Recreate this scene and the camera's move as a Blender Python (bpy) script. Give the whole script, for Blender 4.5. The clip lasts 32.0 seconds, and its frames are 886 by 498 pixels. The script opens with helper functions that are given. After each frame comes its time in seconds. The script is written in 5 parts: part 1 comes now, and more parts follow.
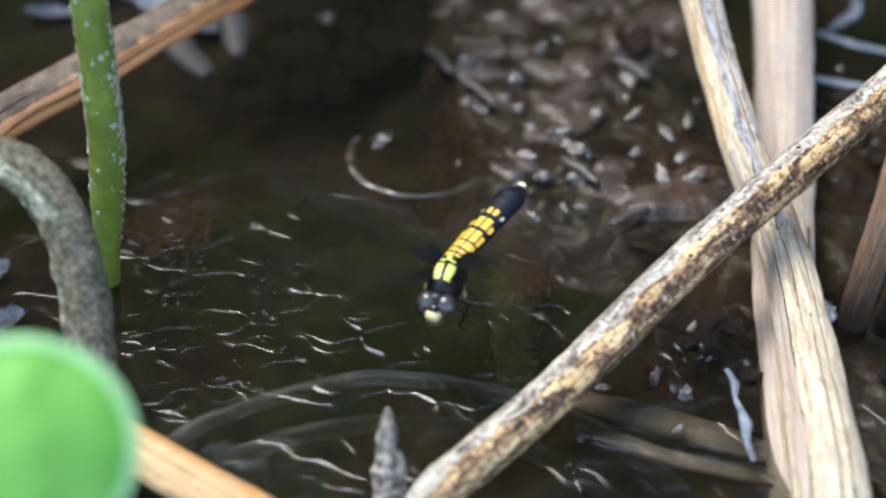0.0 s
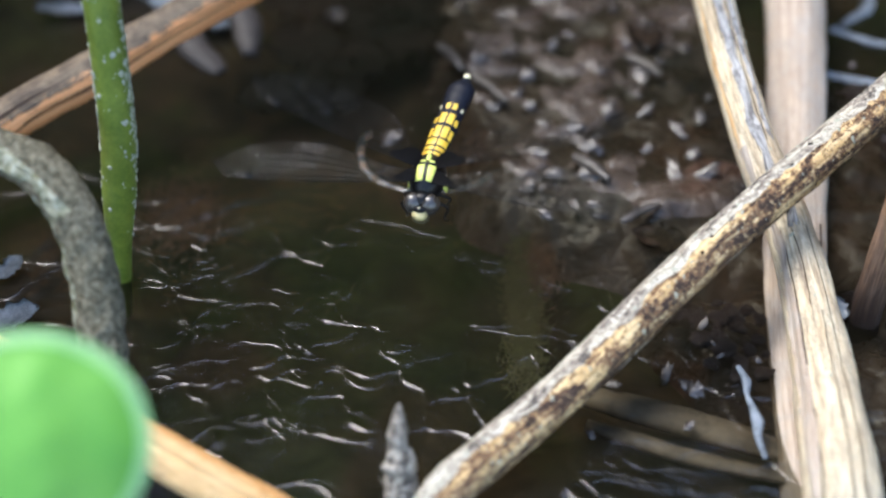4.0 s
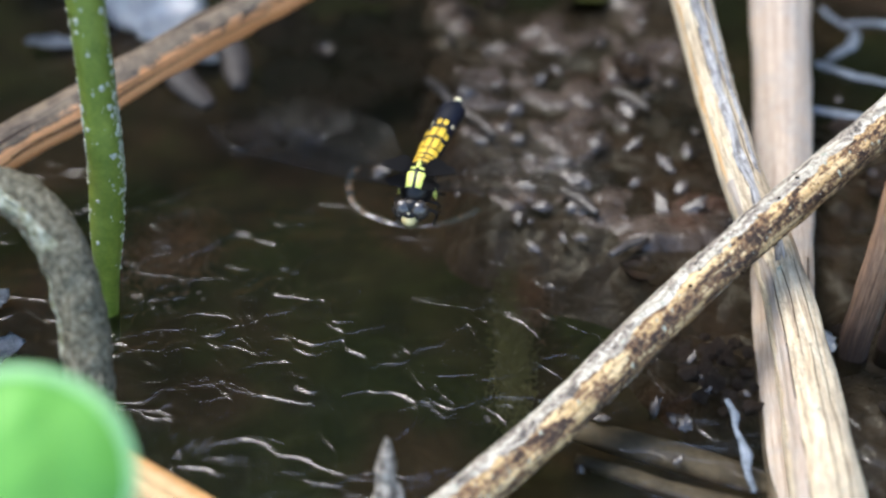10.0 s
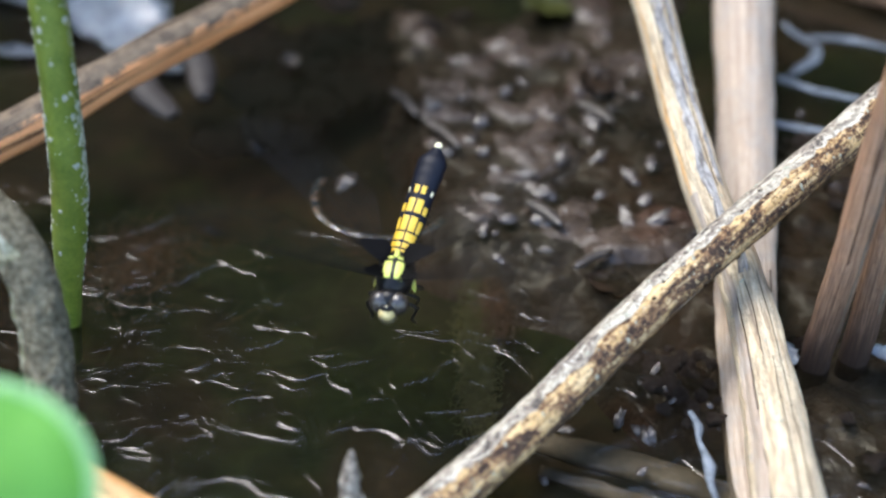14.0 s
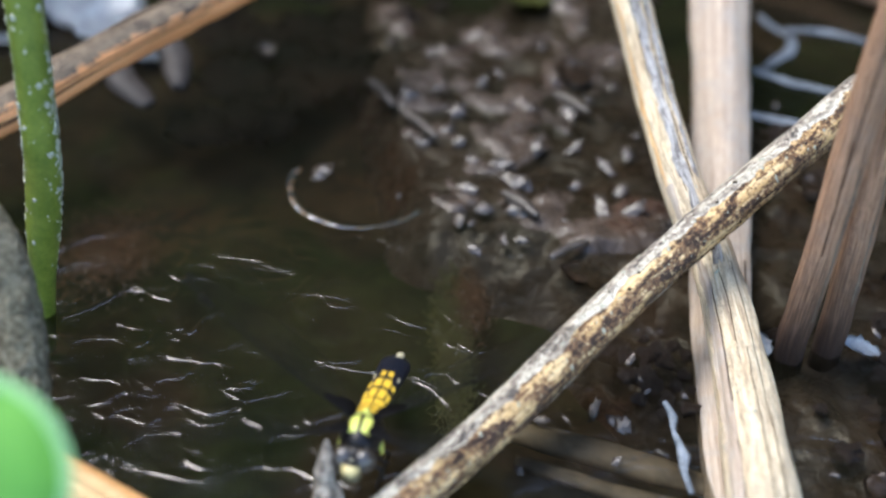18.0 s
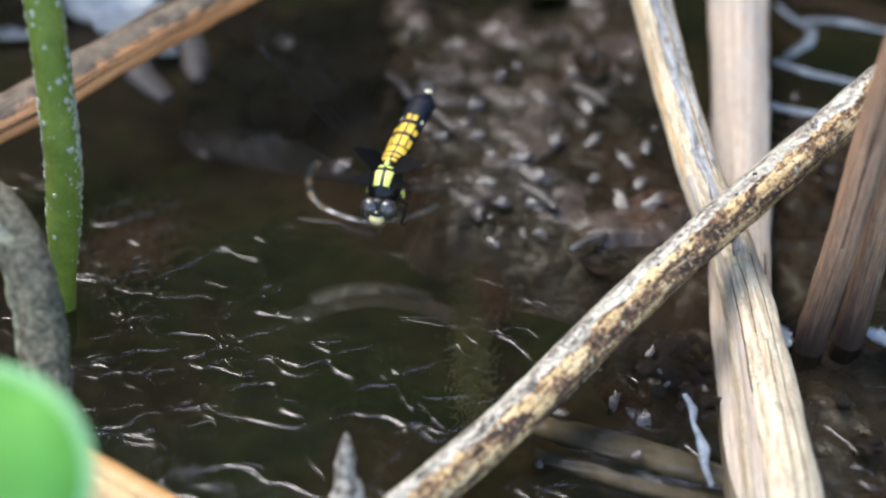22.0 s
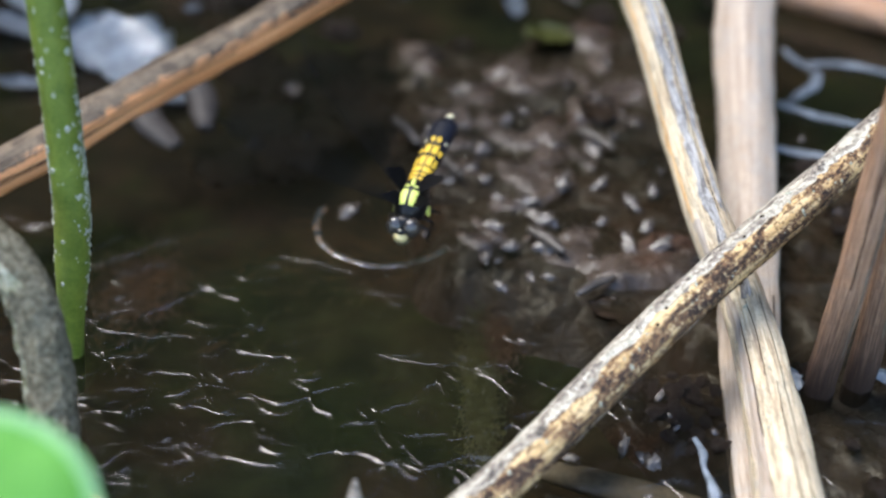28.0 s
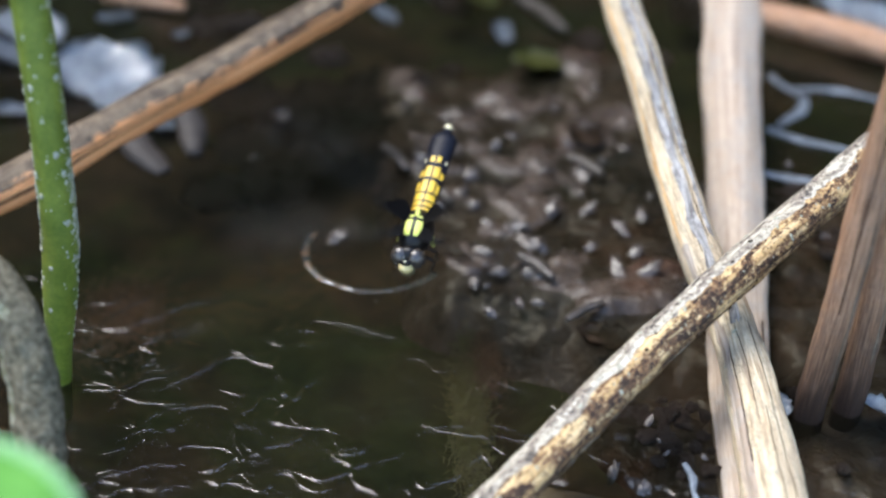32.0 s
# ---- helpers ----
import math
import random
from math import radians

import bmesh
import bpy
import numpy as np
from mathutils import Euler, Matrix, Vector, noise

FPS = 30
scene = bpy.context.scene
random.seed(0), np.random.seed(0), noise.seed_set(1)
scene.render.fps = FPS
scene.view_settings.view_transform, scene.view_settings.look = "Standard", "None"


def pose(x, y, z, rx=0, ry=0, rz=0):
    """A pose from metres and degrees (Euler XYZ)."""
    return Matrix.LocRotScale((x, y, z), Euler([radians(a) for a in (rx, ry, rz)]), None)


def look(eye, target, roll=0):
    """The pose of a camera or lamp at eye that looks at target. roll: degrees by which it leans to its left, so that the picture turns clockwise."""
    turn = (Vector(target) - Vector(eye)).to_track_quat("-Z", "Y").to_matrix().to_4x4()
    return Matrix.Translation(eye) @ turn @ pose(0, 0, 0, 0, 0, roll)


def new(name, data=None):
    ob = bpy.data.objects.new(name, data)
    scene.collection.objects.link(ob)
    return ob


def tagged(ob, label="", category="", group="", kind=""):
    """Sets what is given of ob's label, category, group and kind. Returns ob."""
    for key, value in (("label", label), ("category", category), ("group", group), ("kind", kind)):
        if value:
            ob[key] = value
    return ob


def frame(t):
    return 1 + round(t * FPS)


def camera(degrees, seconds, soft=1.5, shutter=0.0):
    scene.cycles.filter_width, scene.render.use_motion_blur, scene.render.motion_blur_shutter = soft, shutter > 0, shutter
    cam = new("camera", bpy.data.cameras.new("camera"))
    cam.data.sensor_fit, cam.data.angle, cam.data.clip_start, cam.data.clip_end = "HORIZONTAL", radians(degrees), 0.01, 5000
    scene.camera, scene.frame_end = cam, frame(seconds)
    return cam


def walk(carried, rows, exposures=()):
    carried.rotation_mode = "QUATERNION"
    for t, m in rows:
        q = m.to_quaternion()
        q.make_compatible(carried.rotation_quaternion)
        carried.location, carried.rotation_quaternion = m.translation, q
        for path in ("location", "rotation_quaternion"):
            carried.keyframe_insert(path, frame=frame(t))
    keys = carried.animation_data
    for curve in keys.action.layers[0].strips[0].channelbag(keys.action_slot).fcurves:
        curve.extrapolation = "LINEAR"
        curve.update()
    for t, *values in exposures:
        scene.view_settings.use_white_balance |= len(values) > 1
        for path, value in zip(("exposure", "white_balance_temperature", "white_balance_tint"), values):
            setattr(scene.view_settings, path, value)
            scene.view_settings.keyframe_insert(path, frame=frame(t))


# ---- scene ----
# ---------------------------------------------------------------- camera and its way
cam = camera(38.0, 32.0, soft=2.4, shutter=0.5)
cam.data.dof.use_dof = True
cam.data.dof.focus_distance = 0.228
cam.data.dof.aperture_fstop = 8.0
EYE = (0.0, -0.2016, 0.1576)
PATH = [
    (0, (-0.00011, -0.00363, -0.00471), -0.025),
    (0.5, (-0.00042, -0.00395, -0.00510), -0.063),
    (1, (-0.00076, -0.00417, -0.00536), -0.123),
    (1.5, (-0.00111, -0.00433, -0.00556), -0.191),
    (2, (-0.00146, -0.00442, -0.00566), -0.256),
    (2.5, (-0.00176, -0.00442, -0.00566), -0.284),
    (3, (-0.00203, -0.00438, -0.00561), -0.353),
    (3.5, (-0.00221, -0.00425, -0.00545), -0.395),
    (5.5, (-0.00240, -0.00312, -0.00407), -0.431),
    (6, (-0.00233, -0.00274, -0.00360), -0.439),
    (6.5, (-0.00218, -0.00236, -0.00313), -0.397),
    (7, (-0.00197, -0.00197, -0.00266), -0.351),
    (7.5, (-0.00175, -0.00159, -0.00218), -0.302),
    (8, (-0.00146, -0.00122, -0.00172), -0.247),
    (8.5, (-0.00116, -0.00085, -0.00125), -0.220),
    (9, (-0.00078, -0.00050, -0.00081), -0.106),
    (9.5, (-0.00045, -0.00017, -0.00039), -0.034),
    (10, (0.00000, 0.00013, -0.00001), 0.000),
    (10.5, (0.00060, 0.00042, 0.00036), 0.125),
    (11, (0.00122, 0.00066, 0.00067), 0.300),
    (11.5, (0.00193, 0.00086, 0.00094), 0.403),
    (12, (0.00278, 0.00108, 0.00124), 0.596),
    (12.5, (0.00375, 0.00124, 0.00147), 0.778),
    (13, (0.00476, 0.00135, 0.00163), 0.958),
    (13.5, (0.00583, 0.00143, 0.00177), 1.196),
    (14, (0.00694, 0.00149, 0.00189), 1.372),
    (14.5, (0.00803, 0.00149, 0.00195), 1.594),
    (16.5, (0.01124, 0.00097, 0.00148), 2.272),
    (17, (0.01154, 0.00076, 0.00123), 2.312),
    (17.5, (0.01174, 0.00046, 0.00085), 2.423),
    (18, (0.01170, 0.00018, 0.00049), 2.377),
    (18.5, (0.01149, -0.00009, 0.00012), 2.302),
    (19, (0.01116, -0.00032, -0.00018), 2.233),
    (19.5, (0.01069, -0.00049, -0.00044), 2.120),
    (20, (0.01014, -0.00066, -0.00069), 2.036),
    (20.5, (0.00954, -0.00074, -0.00083), 1.868),
    (21, (0.00895, -0.00073, -0.00085), 1.747),
    (21.5, (0.00844, -0.00069, -0.00083), 1.595),
    (22, (0.00797, -0.00055, -0.00068), 1.498),
    (22.5, (0.00760, -0.00028, -0.00035), 1.407),
    (23, (0.00724, -0.00000, -0.00001), 1.338),
    (23.5, (0.00685, 0.00035, 0.00043), 1.275),
    (24, (0.00655, 0.00078, 0.00096), 1.159),
    (24.5, (0.00636, 0.00121, 0.00151), 1.028),
    (25, (0.00623, 0.00165, 0.00208), 0.933),
    (25.5, (0.00610, 0.00218, 0.00277), 0.844),
    (27.5, (0.00632, 0.00432, 0.00564), 0.848),
    (28, (0.00645, 0.00482, 0.00633), 0.872),
    (28.5, (0.00670, 0.00534, 0.00704), 0.851),
    (29, (0.00694, 0.00580, 0.00769), 0.912),
    (29.5, (0.00715, 0.00623, 0.00829), 0.906),
    (30, (0.00765, 0.00663, 0.00888), 0.978),
    (30.5, (0.00798, 0.00704, 0.00947), 1.018),
    (31, (0.00825, 0.00729, 0.00985), 1.035),
    (31.5, (0.00846, 0.00752, 0.01017), 1.015),
    (32, (0.00865, 0.00772, 0.01047), 1.087),
]
walk(cam, [(t, look(EYE, target, roll)) for t, target, roll in PATH], [(0, 2.11), (32, 2.11)])

# ---------------------------------------------------------------- sky and sun
SUN_UP, SUN_ROUND = 64.0, -60.0          # elevation; degrees from +y towards +x
world = bpy.data.worlds.new("sky")
scene.world = world
world.use_nodes = True
wn, wl = world.node_tree.nodes, world.node_tree.links
wn.clear()
sky = wn.new("ShaderNodeTexSky")
sky.sky_type, sky.sun_disc = "NISHITA", False
sky.sun_elevation, sky.sun_rotation = radians(SUN_UP), radians(SUN_ROUND)
sky.dust_density, sky.air_density = 0.9, 1.0
bg, wo = wn.new("ShaderNodeBackground"), wn.new("ShaderNodeOutputWorld")
bg.inputs["Strength"].default_value = 0.15
wl.new(sky.outputs[0], bg.inputs["Color"])
wl.new(bg.outputs[0], wo.inputs["Surface"])
sun = new("sun", bpy.data.lights.new("sun", "SUN"))
sun.data.energy, sun.data.angle, sun.data.color = 1.12, radians(30), (1.0, 0.96, 0.89)
up, rnd = radians(SUN_UP), radians(SUN_ROUND)
sun_way = Vector((math.sin(rnd) * math.cos(up), math.cos(rnd) * math.cos(up), math.sin(up)))
sun.matrix_world = look(sun_way * 3, (0, 0, 0))


# ---------------------------------------------------------------- materials
class Nodes:
    """A short way to write node materials."""

    def __init__(self, name):
        self.mat = bpy.data.materials.new(name)
        self.mat.use_nodes = True
        self.tree = self.mat.node_tree
        self.tree.nodes.clear()
        self.out = self.add("ShaderNodeOutputMaterial")

    def add(self, kind, **inputs):
        node = self.tree.nodes.new(kind)
        for key, value in inputs.items():
            self.put(node.inputs[key.replace("_", " ")], value)
        return node

    def put(self, socket, value):
        if isinstance(value, bpy.types.NodeSocket):
            self.tree.links.new(value, socket)
        else:
            socket.default_value = value

    def coords(self, which="Object", scale=(1, 1, 1), random_shift=False):
        base = self.add("ShaderNodeTexCoord").outputs[which]
        if random_shift:
            info = self.add("ShaderNodeObjectInfo").outputs["Random"]
            far = self.math("MULTIPLY", info, 37.0)
            base = self.vec("ADD", base, far)
        return self.vec("MULTIPLY", base, scale)

    def vec(self, op, a, b):
        node = self.add("ShaderNodeVectorMath")
        node.operation = op
        self.put(node.inputs[0], a)
        self.put(node.inputs[1], b)
        return node.outputs[0]

    def math(self, op, a, b=0.0, clamp=False):
        node = self.add("ShaderNodeMath")
        node.operation, node.use_clamp = op, clamp
        self.put(node.inputs[0], a)
        self.put(node.inputs[1], b)
        return node.outputs[0]

    def noise(self, at, scale, detail=4.0, rough=0.55, twist=0.0):
        node = self.add("ShaderNodeTexNoise", Vector=at, Scale=scale, Detail=detail, Roughness=rough, Distortion=twist)
        return node.outputs["Fac"]

    def ramp(self, value, *stops):
        node = self.add("ShaderNodeValToRGB", Fac=value)
        el = node.color_ramp.elements
        while len(el) < len(stops):
            el.new(0.5)
        for e, (place, colour) in zip(el, stops):
            e.position = place
            e.color = (*colour, 1) if len(colour) == 3 else colour
        return node.outputs["Color"]

    def step(self, value, low, high):
        node = self.add("ShaderNodeMapRange", Value=value)
        node.interpolation_type = "SMOOTHSTEP"
        node.inputs["From Min"].default_value, node.inputs["From Max"].default_value = low, high
        return node.outputs["Result"]

    def mix(self, fac, a, b, how="MIX"):
        node = self.add("ShaderNodeMix")
        node.data_type, node.blend_type = "RGBA", how
        self.put(node.inputs[0], fac)
        self.put(node.inputs[6], a if isinstance(a, bpy.types.NodeSocket) else (*a, 1))
        self.put(node.inputs[7], b if isinstance(b, bpy.types.NodeSocket) else (*b, 1))
        return node.outputs[2]

    def bump(self, height, strength, distance):
        return self.add("ShaderNodeBump", Height=height, Strength=strength, Distance=distance).outputs[0]

    def done(self, colour, rough=0.6, normal=None, spec=0.5, **more):
        p = self.add("ShaderNodeBsdfPrincipled")
        self.put(p.inputs["Base Color"], colour if isinstance(colour, bpy.types.NodeSocket) else (*colour, 1))
        self.put(p.inputs["Roughness"], rough)
        self.put(p.inputs["Specular IOR Level"], spec)
        for key, value in more.items():
            self.put(p.inputs[key.replace("_", " ")], value)
        if normal is not None:
            self.put(p.inputs["Normal"], normal)
        self.tree.links.new(p.outputs[0], self.out.inputs["Surface"])
        return self.mat


def reed_material(name, pale, tan, dark, spots=0.0, grey=0.0, spot_colour=(0.035, 0.022, 0.014), speckle=0.0, grain=8.0, even=1.0, wet=None):
    """Dry fibrous stem: streaks along its length, mottled stains, dark mould streaks and specks. The UV map runs round (u) and along (v, decimetres)."""
    n = Nodes(name)
    uv = n.coords("UV")
    ob = n.coords("Object")
    fibre = n.noise(n.vec("MULTIPLY", uv, (34, grain, 1)), 1.0, 6, 0.62, 0.1 if grain < 6 else 0.3)
    fine = n.noise(n.vec("MULTIPLY", uv, (120, 26, 1)), 1.0, 4, 0.65)
    patch = n.noise(ob, 170, 5, 0.62, 0.6)
    broad = n.noise(ob, 48, 3, 0.5)
    col = n.ramp(fibre, (0.34, dark), (0.46, tan), (0.58, pale))
    col = n.mix(n.math("MULTIPLY", n.step(broad, 0.40, 0.66), even), col, n.mix(fine, tan, pale))
    col = n.mix(n.math("MULTIPLY", n.step(patch, 0.52, 0.66), 0.55), col, tan)
    if grey:
        col = n.mix(n.math("MULTIPLY", n.step(patch, 0.46, 0.60), grey), col, (0.40, 0.39, 0.36))
    height = n.math("ADD", fibre, n.math("MULTIPLY", fine, 0.45))
    col = n.mix(n.step(fine, 0.30, 0.60), n.mix(0.5, col, dark), col)
    if spots:
        streak = n.noise(n.vec("MULTIPLY", uv, (26, 13, 1)), 1.0, 7, 0.78, 0.25)
        speck = n.noise(ob, 900, 4, 0.7)
        both = n.math("ADD", n.math("MULTIPLY", streak, 0.68), n.math("MULTIPLY", speck, 0.32))
        mask = n.math("MULTIPLY", n.step(both, 0.49, 0.56), spots)
        col = n.mix(mask, col, spot_colour)
        height = n.math("SUBTRACT", height, n.math("MULTIPLY", mask, 0.4))
    if speckle:
        dots = n.noise(ob, 1500, 3, 0.7)
        col = n.mix(n.math("MULTIPLY", n.step(dots, 0.55, 0.62), speckle), col, spot_colour)
    # soaked foot; the shade low on the stem is in this colour too
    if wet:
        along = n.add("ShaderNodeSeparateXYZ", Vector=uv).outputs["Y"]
        soak_shade = n.math("ADD", along, n.math("ADD", n.math("MULTIPLY", fibre, 0.16), n.math("MULTIPLY", broad, 0.10)))
        col = n.mix(n.step(soak_shade, wet[1] + 0.12, wet[0] + 0.12), col, n.mix(fine, (0.016, 0.009, 0.006), (0.055, 0.028, 0.017)))
    return n.done(col, 0.72, n.bump(height, 0.9, 0.0006), 0.35)


def mottled_reed(name, light, base, brown, black, cover, crumb):
    """Rotten stem: golden fibres under blotches of brown and black mould, strewn with pale crumbs."""
    n = Nodes(name)
    uv, ob = n.coords("UV"), n.coords("Object")
    fibre = n.noise(n.vec("MULTIPLY", uv, (30, 7, 1)), 1.0, 6, 0.65, 0.3)
    blotch = n.noise(n.vec("MULTIPLY", uv, (6.5, 8.5, 1)), 1.0, 8, 0.66, 0.5)
    torn = n.noise(n.vec("MULTIPLY", uv, (22, 14, 1)), 1.0, 5, 0.6, 0.4)
    grit = n.noise(ob, 1050, 4, 0.72)
    rot = n.math("ADD", n.math("ADD", n.math("MULTIPLY", blotch, 0.46), n.math("MULTIPLY", torn, 0.26)), n.math("MULTIPLY", grit, 0.28))
    col = n.ramp(fibre, (0.36, n_dim(base, 0.62)), (0.47, base), (0.60, light))
    col = n.mix(n.math("MULTIPLY", n.step(grit, 0.50, 0.60), 0.75), col, n_dim(base, 0.45))
    col = n.mix(n.step(rot, cover - 0.005, cover + 0.022), col, brown)
    col = n.mix(n.step(rot, cover + 0.040, cover + 0.065), col, black)
    col = n.mix(n.step(n.noise(ob, 1500, 3, 0.7), 0.59, 0.65), col, crumb)
    height = n.math("ADD", n.math("MULTIPLY", fibre, 0.6), n.math("ADD", n.math("MULTIPLY", grit, 0.7), n.math("MULTIPLY", rot, -0.9)))
    return n.done(col, 0.75, n.bump(height, 1.0, 0.0009), 0.3)


def n_dim(colour, f):
    return tuple(c * f for c in colour)


M_A = mottled_reed("mottled_dry_reed", (0.80, 0.60, 0.33), (0.63, 0.41, 0.18), (0.19, 0.105, 0.053), (0.042, 0.025, 0.017), 0.470, (0.50, 0.36, 0.20))
M_ABARK = mottled_reed("grey_reed_bark", (0.65, 0.61, 0.51), (0.52, 0.47, 0.37), (0.26, 0.22, 0.18), (0.075, 0.066, 0.056), 0.492, (0.26, 0.23, 0.19))
M_B = reed_material("bleached_dry_reed", (0.78, 0.68, 0.48), (0.66, 0.52, 0.33), (0.36, 0.26, 0.17), 0.35, 0.12, (0.17, 0.13, 0.10), 0.2)
M_BGREY = reed_material("weathered_grey_strip", (0.60, 0.58, 0.55), (0.34, 0.33, 0.32), (0.10, 0.10, 0.105), 0.75, 0.2, (0.11, 0.10, 0.095), 0.3)
M_C = reed_material("pale_pinkish_reed", (0.52, 0.43, 0.34), (0.42, 0.33, 0.25), (0.25, 0.185, 0.14), 0.0, 0.35, grain=2.0, even=0.4)
M_E = reed_material("orange_brown_reed", (0.80, 0.45, 0.17), (0.62, 0.31, 0.10), (0.16, 0.075, 0.03), 0.0, 0.0, (0.10, 0.05, 0.024), 0.0, 1.6, 0.25)
M_EBARK = reed_material("grey_brown_sheath", (0.34, 0.26, 0.18), (0.22, 0.155, 0.10), (0.08, 0.06, 0.045), 0.6, 0.08, (0.05, 0.036, 0.026), 0.4)


def weathered_reed(name, pale, tan, dark, old, old_dark):
    """Orange stem whose upper side has weathered to grey-brown, in long streaks; dark splits along the grain."""
    n = Nodes(name)
    uv, ob = n.coords("UV"), n.coords("Object")
    fibre = n.noise(n.vec("MULTIPLY", uv, (30, 1.2, 1)), 1.0, 6, 0.62, 0.1)
    split = n.noise(n.vec("MULTIPLY", uv, (17, 0.9, 1)), 1.0, 2, 0.5, 0.1)
    fine = n.noise(n.vec("MULTIPLY", uv, (90, 14, 1)), 1.0, 4, 0.65)
    patch = n.noise(ob, 240, 5, 0.68, 0.5)
    round_it = n.add("ShaderNodeSeparateXYZ", Vector=uv).outputs["X"]
    col = n.ramp(fibre, (0.34, dark), (0.45, tan), (0.58, pale))
    crust = n.ramp(n.math("ADD", n.math("MULTIPLY", patch, 0.6), n.math("MULTIPLY", fine, 0.4)), (0.40, old_dark), (0.60, old))
    edge = n.math("ADD", round_it, n.math("ADD", n.math("MULTIPLY", fibre, -0.16), n.math("MULTIPLY", patch, -0.22)))
    col = n.mix(n.math("MULTIPLY", n.step(edge, -0.135, -0.075), n.step(round_it, 0.60, 0.52)), col, crust)
    col = n.mix(n.step(split, 0.440, 0.405), col, (0.030, 0.016, 0.009))
    height = n.math("SUBTRACT", n.math("ADD", fibre, n.math("MULTIPLY", fine, 0.4)), n.step(split, 0.40, 0.34))
    return n.done(col, 0.72, n.bump(height, 0.9, 0.0007), 0.3)


M_E2 = weathered_reed("weathered_orange_reed", (0.86, 0.41, 0.18), (0.70, 0.29, 0.105), (0.26, 0.11, 0.04), (0.235, 0.175, 0.115), (0.075, 0.055, 0.040))
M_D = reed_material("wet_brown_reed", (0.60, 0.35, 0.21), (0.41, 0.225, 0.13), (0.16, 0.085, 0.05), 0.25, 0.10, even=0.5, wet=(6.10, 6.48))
M_I = reed_material("tan_reed", (0.84, 0.60, 0.32), (0.74, 0.46, 0.20), (0.46, 0.24, 0.09), 0.25, 0.0, (0.28, 0.14, 0.06))


def simple(name, a, b, scale, rough=0.6, relief=0.3, spec=0.5, depth=0.0003, tight=0.14, **more):
    n = Nodes(name)
    at = n.coords("Object", random_shift=True)
    big, small = n.noise(at, scale, 4), n.noise(at, scale * 6, 4, 0.65)
    both = n.math("ADD", n.math("MULTIPLY", big, 0.65), n.math("MULTIPLY", small, 0.35))
    col = n.ramp(both, (0.5 - tight, a), (0.5 + tight, b))
    return n.done(col, rough, n.bump(both, relief, depth), spec, **more)


M_GREY = simple("grey_bark", (0.085, 0.075, 0.045), (0.29, 0.265, 0.185), 900, 0.8, 1.0, 0.3, 0.0016, 0.09)
M_GREEN = simple("green_stalk", (0.085, 0.130, 0.013), (0.185, 0.235, 0.034), 220, 0.5, 0.5, 0.4)


def leaf_material(name, a, b, vein):
    """A thin leaf that lets light through."""
    n = Nodes(name)
    at = n.coords("Object", random_shift=True)
    col = n.ramp(n.noise(at, 80, 4), (0.35, a), (0.65, b))
    col = n.mix(n.step(n.noise(at, 35, 2), 0.5, 0.7), col, vein)
    mix = n.add("ShaderNodeMixShader", Fac=0.15)
    n.done(col, 0.5, n.bump(n.noise(at, 600, 3), 0.2, 0.0002), 0.4)
    body = n.out.inputs["Surface"].links[0].from_socket
    thin = n.add("ShaderNodeBsdfTranslucent", Color=col)
    n.tree.links.new(body, mix.inputs[1])
    n.tree.links.new(thin.outputs[0], mix.inputs[2])
    n.tree.links.new(mix.outputs[0], n.out.inputs["Surface"])
    return n.mat


M_LEAF = leaf_material("fresh_green_leaf", (0.12, 0.37, 0.05), (0.18, 0.45, 0.075), (0.145, 0.41, 0.10))
M_RIM = leaf_material("pale_leaf_rim", (0.32, 0.62, 0.24), (0.38, 0.68, 0.30), (0.35, 0.64, 0.27))
M_SPECK = simple("white_speck", (0.24, 0.26, 0.18), (0.56, 0.56, 0.46), 900, 0.8)
M_LICHEN = simple("grey_green_lichen", (0.17, 0.17, 0.085), (0.46, 0.46, 0.36), 700, 0.9, 1.0, 0.2, 0.0012, 0.10)
M_BUD = simple("grey_bud_scales", (0.10, 0.085, 0.07), (0.52, 0.46, 0.38), 700, 0.8, 1.0, 0.3, 0.0012, 0.07)
M_BLACK = simple("black_chitin", (0.003, 0.003, 0.0035), (0.008, 0.0075, 0.008), 300, 0.36, 0.2, 0.25)
M_SOOT = simple("matt_black_skin", (0.003, 0.003, 0.0035), (0.007, 0.0065, 0.007), 300, 0.7, 0.2, 0.1)
M_BLUEBLACK = simple("blue_black_chitin", (0.003, 0.004, 0.008), (0.006, 0.008, 0.016), 300, 0.5, 0.2, 0.2)
M_YELLOW = simple("deep_yellow_chitin", (0.58, 0.35, 0.02), (0.74, 0.49, 0.05), 500, 0.4, 0.2)
M_LEMON = simple("lemon_green_chitin", (0.52, 0.57, 0.10), (0.66, 0.69, 0.17), 500, 0.4, 0.2)
M_CREAM = simple("cream_chitin", (0.60, 0.54, 0.32), (0.76, 0.70, 0.46), 500, 0.35, 0.2)
M_FACE = simple("ochre_cream_face", (0.42, 0.34, 0.14), (0.60, 0.50, 0.24), 700, 0.35, 0.2)
M_EYE = simple("grey_brown_eye", (0.022, 0.019, 0.016), (0.050, 0.042, 0.035), 700, 0.27, 0.1, 0.8)
M_JAW = simple("dark_olive_jaw", (0.035, 0.031, 0.014), (0.085, 0.075, 0.036), 700, 0.35, 0.2)


